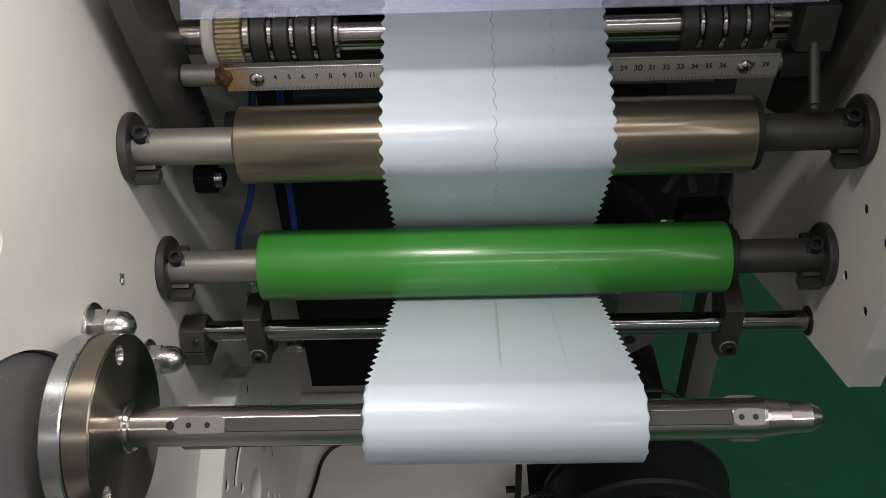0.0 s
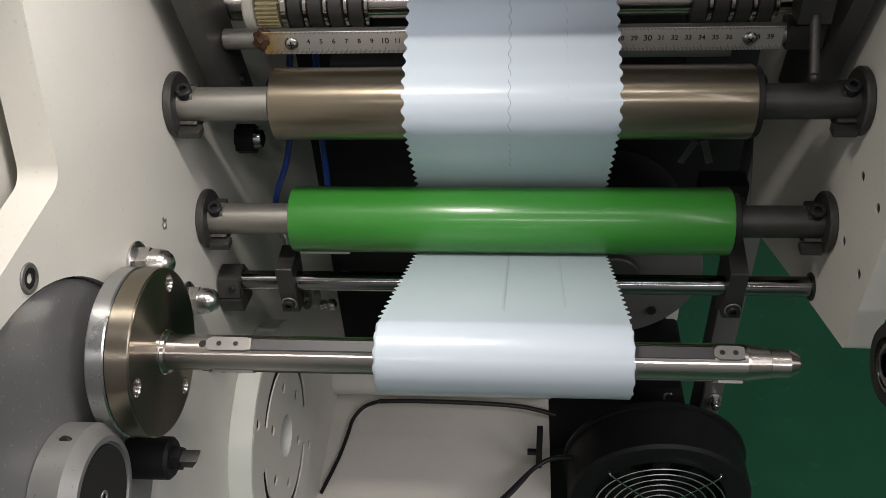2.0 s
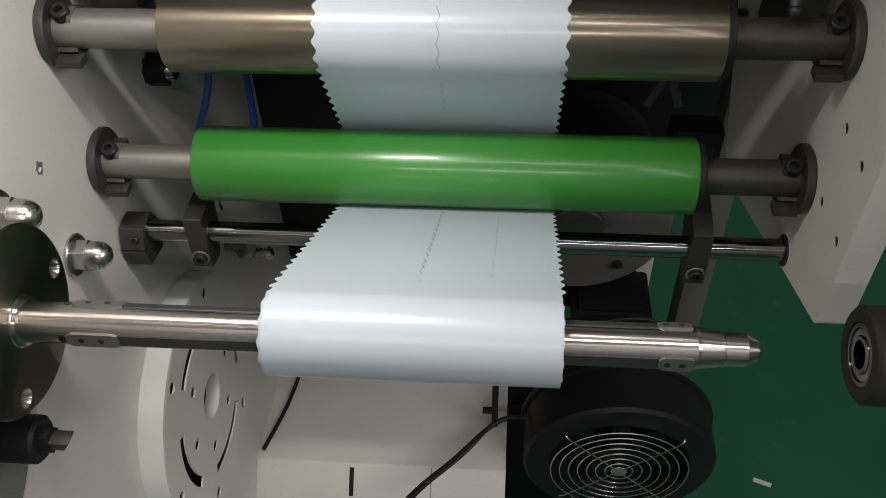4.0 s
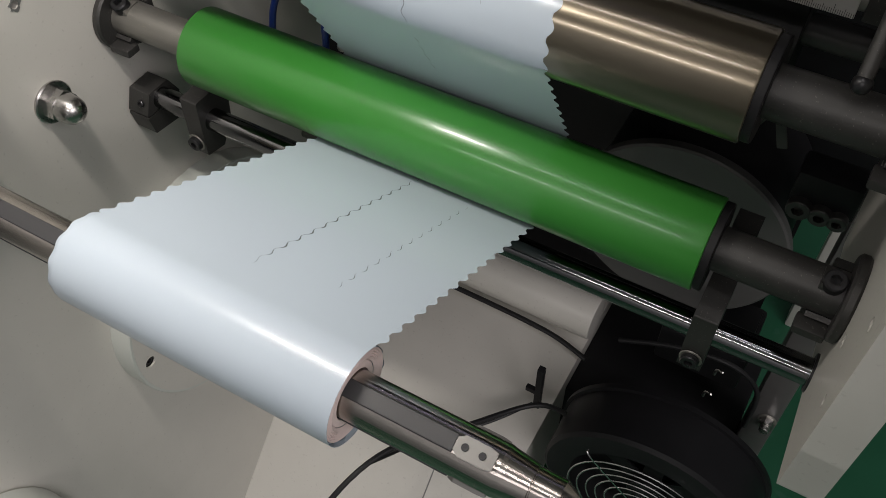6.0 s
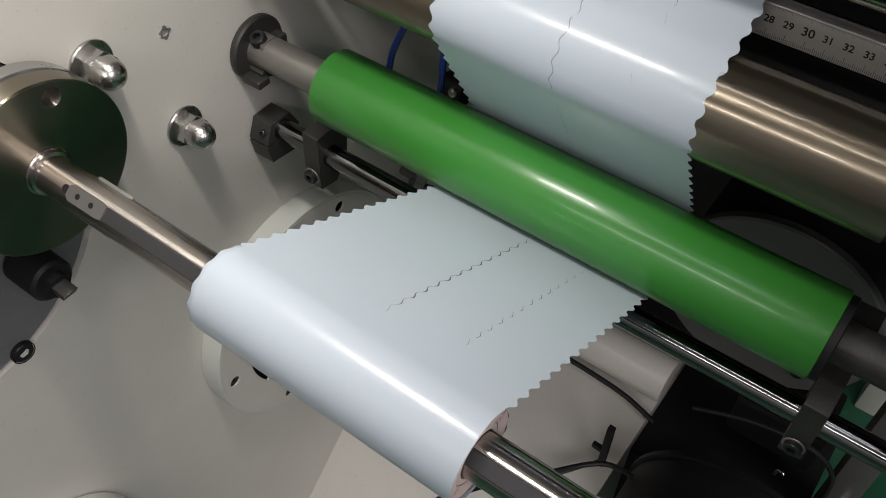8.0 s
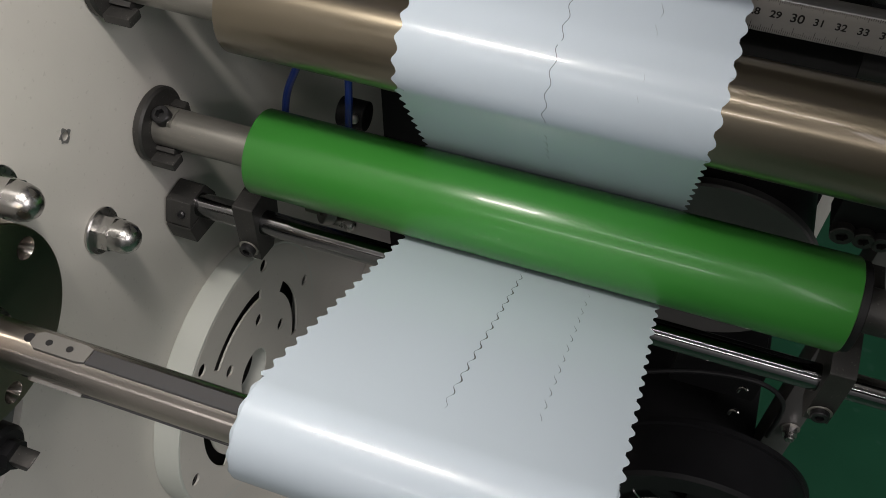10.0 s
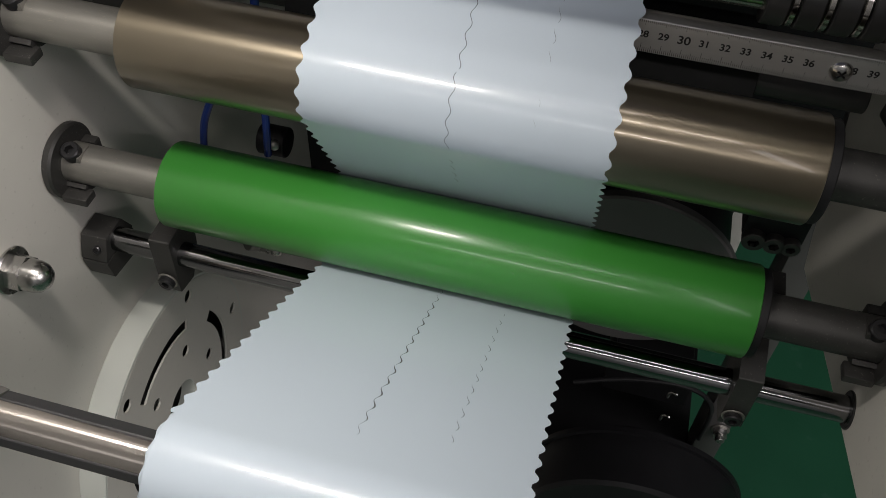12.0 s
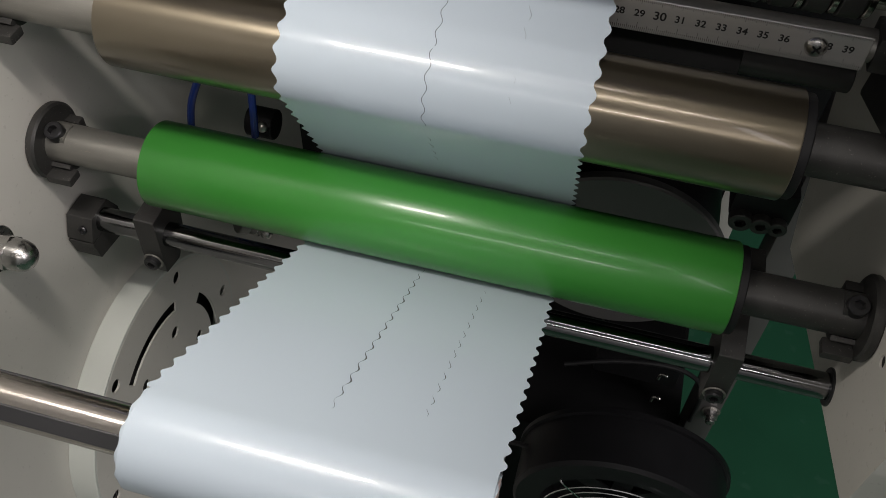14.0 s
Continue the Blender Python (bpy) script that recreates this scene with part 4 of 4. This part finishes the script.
solo("terminal_cable", tube([(0.30, 0.18, -0.60), (0.36, 0.185, -0.575), (0.42, 0.185, -0.565), (0.455, 0.19, -0.60), (0.46, 0.195, -0.68)], 0.0028), CABLE, "black cable looping behind the fan", "cable")


def wire_hook(x, y, z):
    ob = thing("wire_hook", "small bright bent wire hook behind the fan", "hook", (x, y, z), "wire hooks")
    part("wire", tube([(-0.003, 0.002, -0.014), (-0.0025, 0.001, -0.005), (0, 0, 0), (0.003, -0.002, 0.002), (0.0045, -0.003, 0.001)], 0.0018, 8), NICKEL, ob)
    return ob


hook_a = wire_hook(0.4105, 0.195, -0.597)
copy_thing(hook_a, pose(0.4085, 0.178, -0.620))
terminal = thing("terminal_box", "black terminal box behind the fan", "box", (0.385, 0.25, -0.66))
part("case", box(-0.05, 0.05, -0.03, 0.05, 0, 0.06, 0.004), BLACK, terminal)
part("lid", box(-0.045, 0.045, -0.025, 0.045, 0.06, 0.066, 0.002), BLACKPLASTIC, terminal)
leg_bolt = thing("leg_bolt", "zinc hexagon bolt in the front of the machine leg", "bolt", (0.479, 0.2, -0.656))
part("washer", turned_y(ring_x(-0.0018, 0.0, 0.0108, 0.004, seg=28)), GREY_STEEL, leg_bolt)
part("head", turned_y(plate_x(rounded([(0.0088 * math.cos(radians(60 * i + 12)), 0.0088 * math.sin(radians(60 * i + 12))) for i in range(6)], 0.0006, 2), [], -0.0105, -0.0018)), NICKEL, leg_bolt, "", 25)
part("stem", turned_y(rod_x(-0.017, -0.0105, 0.0055, seg=20)), NICKEL, leg_bolt)

# ---- dark machinery behind the rollers ----
rear_roller = thing("rear_roller", "black rubber roller behind the guide rollers", "roller", (0.2, 0.20, -0.16))
part("shell", rod_x(-0.19, 0.17, 0.045, seg=56), RUBBER, rear_roller)
part("journal", rod_x(XL - 0.2, XR - 0.2, 0.012, seg=24), DARKGREY, rear_roller)
motor = thing("drive_motor", "grey round drive motor with a flat face behind the rollers", "motor", (0.322, 0.20, -0.42))
part("face", turned_y(rod_x(0.0, 0.012, 0.108, seg=72, bevel=0.002)), MOTORGREY, motor, "flat grey face")
part("body", turned_y(rod_x(0.012, 0.125, 0.098, seg=56, bevel=0.003)), BLACK, motor, "black motor body")
part("boss", turned_y(rod_x(-0.012, 0.0, 0.032, seg=36, bevel=0.002)), DARKGREY, motor)
for a in (40, 130, 220, 310):
    part("face_bolt", moved(turned_y(cap_screw(0.006, 0.004)), pose(0.082 * math.cos(radians(a)), -0.004, 0.082 * math.sin(radians(a)))), BOLT, motor)
for x, a in ((0.366, 24), (0.384, -18)):
    tab = thing("bracket_tab", "small grey sheet metal tab behind the rollers", "tab", (x, 0.10, -0.172), "bracket tabs")
    part("tab", moved(box(-0.0035, 0.0035, -0.0008, 0.0008, -0.014, 0.014, 0.0004), pose(0, 0, 0, 0, a, 0)), DARKGREY, tab)
strip = thing("cross_strip", "pale metal cross strip behind the rollers", "strip", (0.25, 0.14, -0.085))
part("bar", box(-0.14, 0.15, -0.003, 0.003, -0.006, 0.006, 0.001), KEYMETAL, strip)
for pts in ([(-0.055, 0.10, -0.27), (-0.047, 0.10, -0.228), (-0.030, 0.10, -0.187), (-0.020, 0.10, -0.150), (-0.012, 0.10, -0.10), (0.0, 0.10, -0.03)],
            [(0.006, 0.10, -0.25), (0.010, 0.10, -0.20), (0.0115, 0.10, -0.15), (0.016, 0.10, -0.10), (0.02, 0.10, -0.03)]):
    solo("air_hose", tube(pts, 0.0032), BLUEHOSE, "blue plastic air hose behind the rollers", "hose", group="air hoses")
fitting = thing("hose_fitting", "black knob with a bright screw behind the rollers", "fitting", (-0.014, 0.155, -0.288))
part("body", rod_x(-0.014, 0.012, 0.014, seg=32), BLACKPLASTIC, fitting)
ball = bmesh.new()
bmesh.ops.create_uvsphere(ball, u_segments=16, v_segments=10, radius=0.005)
part("screw", moved(ball, pose(0.004, -0.012, 0.006)), NICKEL, fitting)
elbow = thing("air_fitting", "nickel air fitting with a short spigot behind the rod", "fitting", (-0.030, 0.13, -0.406))
part("ring_nut", moved(ring_x(-0.006, 0.006, 0.0155, 0.0075, seg=32, bevel=0.001), pose(-0.012, 0, 0.005, 0, 25, 35)), KEYMETAL, elbow)
part("spigot", moved(lathe(bmesh.new(), [(0, 0), (0, 0.006), (0.009, 0.006), (0.009, 0.0045), (0.013, 0.0045), (0.013, 0.0065), (0.017, 0.0072), (0.021, 0.006), (0.0225, 0.0025), (0.0225, 0)], seg=24), pose(-0.004, -0.003, -0.005)), NICKEL, elbow, "bright spigot")
part("stem", rod_x(XL + 0.030, -0.012, 0.005, seg=20), GREY_STEEL, elbow)
valve = thing("air_fitting", "upright nickel air fitting behind the clamp arm", "fitting", (-0.031, 0.06, -0.268))
for z0, z1, r in ((-0.018, -0.004, 0.0058), (-0.004, 0.004, 0.0082), (0.004, 0.020, 0.0052), (0.020, 0.034, 0.0072)):
    part("collar", moved(rod_x(z0, z1, r, seg=28, bevel=0.0012), pose(0, 0, 0, 0, -90, 0)), NICKEL, valve)
mount = thing("mounting_plate", "pale painted bracket plate with a hole behind the rod", "bracket", (-0.002, 0.085, -0.262))
part("plate", moved(plate_x(rounded([(-0.028, -0.03), (0.028, -0.03), (0.028, 0.006), (-0.028, 0.006)], 0.002, 3), [circle(0.016, -0.005, 0.0065, 20)], -0.002, 0.002), pose(0, 0, 0, 0, 0, -90)), CREAM, mount, "", 30)
lump = thing("hose_clamp", "dark rusty clamp with small screws on the inner side plate", "clamp", (XR, 0.185, -0.295))
part("block", box(-0.052, 0, -0.012, 0.018, -0.008, 0.028, 0.004), BLACK, lump)
for dx, r in ((-0.041, 0.010), (-0.024, 0.009), (-0.010, 0.008)):
    part("screw", moved(cap_screw(r, 0.010), pose(dx, -0.010, -0.006, 0, 0, -90)), DARKGREY, lump)
for x, y, z, a in ((0.58, 0.09, 0.0, 30), (0.66, 0.22, 0.0, -20)):
    solo("paper_scrap", moved(box(-0.014, 0.014, -0.004, 0.004, 0, 0.0006, 0), pose(x, y, FLOOR + 0.0005, 0, 0, a)), WALLPAINT, "small pale scrap lying on the green floor", "scrap")


# ---- movement ----
SPEED = 765.0       # degrees a second of the spindle
V = radians(SPEED) * 0.0237    # metres of film a second


# the spindle slows a little as the roll grows: seconds and degrees behind the steady rate
LAG = [(0, 36), (1.5, 44), (3, 42), (3.5, 36), (5.8, -5), (6, -14), (6.5, -34), (7, -52), (7.5, -74), (7.7, -80), (10, -95), (14, -95)]


def spindle_rows():
    times, lags = [t for t, _ in LAG], [a for _, a in LAG]
    return [(k / 10, pose(0, *SPINDLE, (SPEED * k / 10 + float(np.interp(k / 10, times, lags))) % 360, 0, 0)) for k in range(141)]


def turning(axis_x, axis, rate, phase=0.0):
    return [(k / 10, pose(axis_x, axis[0], axis[1], (phase + rate * k / 10) % 360, 0, 0)) for k in range(141)]


def motions():
    walk(spindle, spindle_rows())
    walk(film_roll, [(t, Matrix.Translation((float(np.interp(t, [3.7, 5.8, 7.7, 9.8], [0, -0.0025, -0.0025, 0])), 0, 0)) @ m) for t, m in spindle_rows()])
    walk(brown_roller, turning((0.0165 + 0.3745) / 2, BROWN[:2], math.degrees(V / BROWN[2])))
    walk(green_roller, turning((0.0135 + 0.3765) / 2, GREENR[:2], -math.degrees(V / GREENR[2])))
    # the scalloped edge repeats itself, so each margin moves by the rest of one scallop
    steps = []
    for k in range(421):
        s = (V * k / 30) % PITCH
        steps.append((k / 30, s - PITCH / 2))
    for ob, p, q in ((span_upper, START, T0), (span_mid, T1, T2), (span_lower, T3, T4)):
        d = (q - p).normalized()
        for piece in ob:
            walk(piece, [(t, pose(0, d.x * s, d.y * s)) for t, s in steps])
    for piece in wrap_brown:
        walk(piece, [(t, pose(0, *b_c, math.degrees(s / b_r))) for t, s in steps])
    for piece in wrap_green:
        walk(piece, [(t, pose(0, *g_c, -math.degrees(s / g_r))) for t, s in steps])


motions()
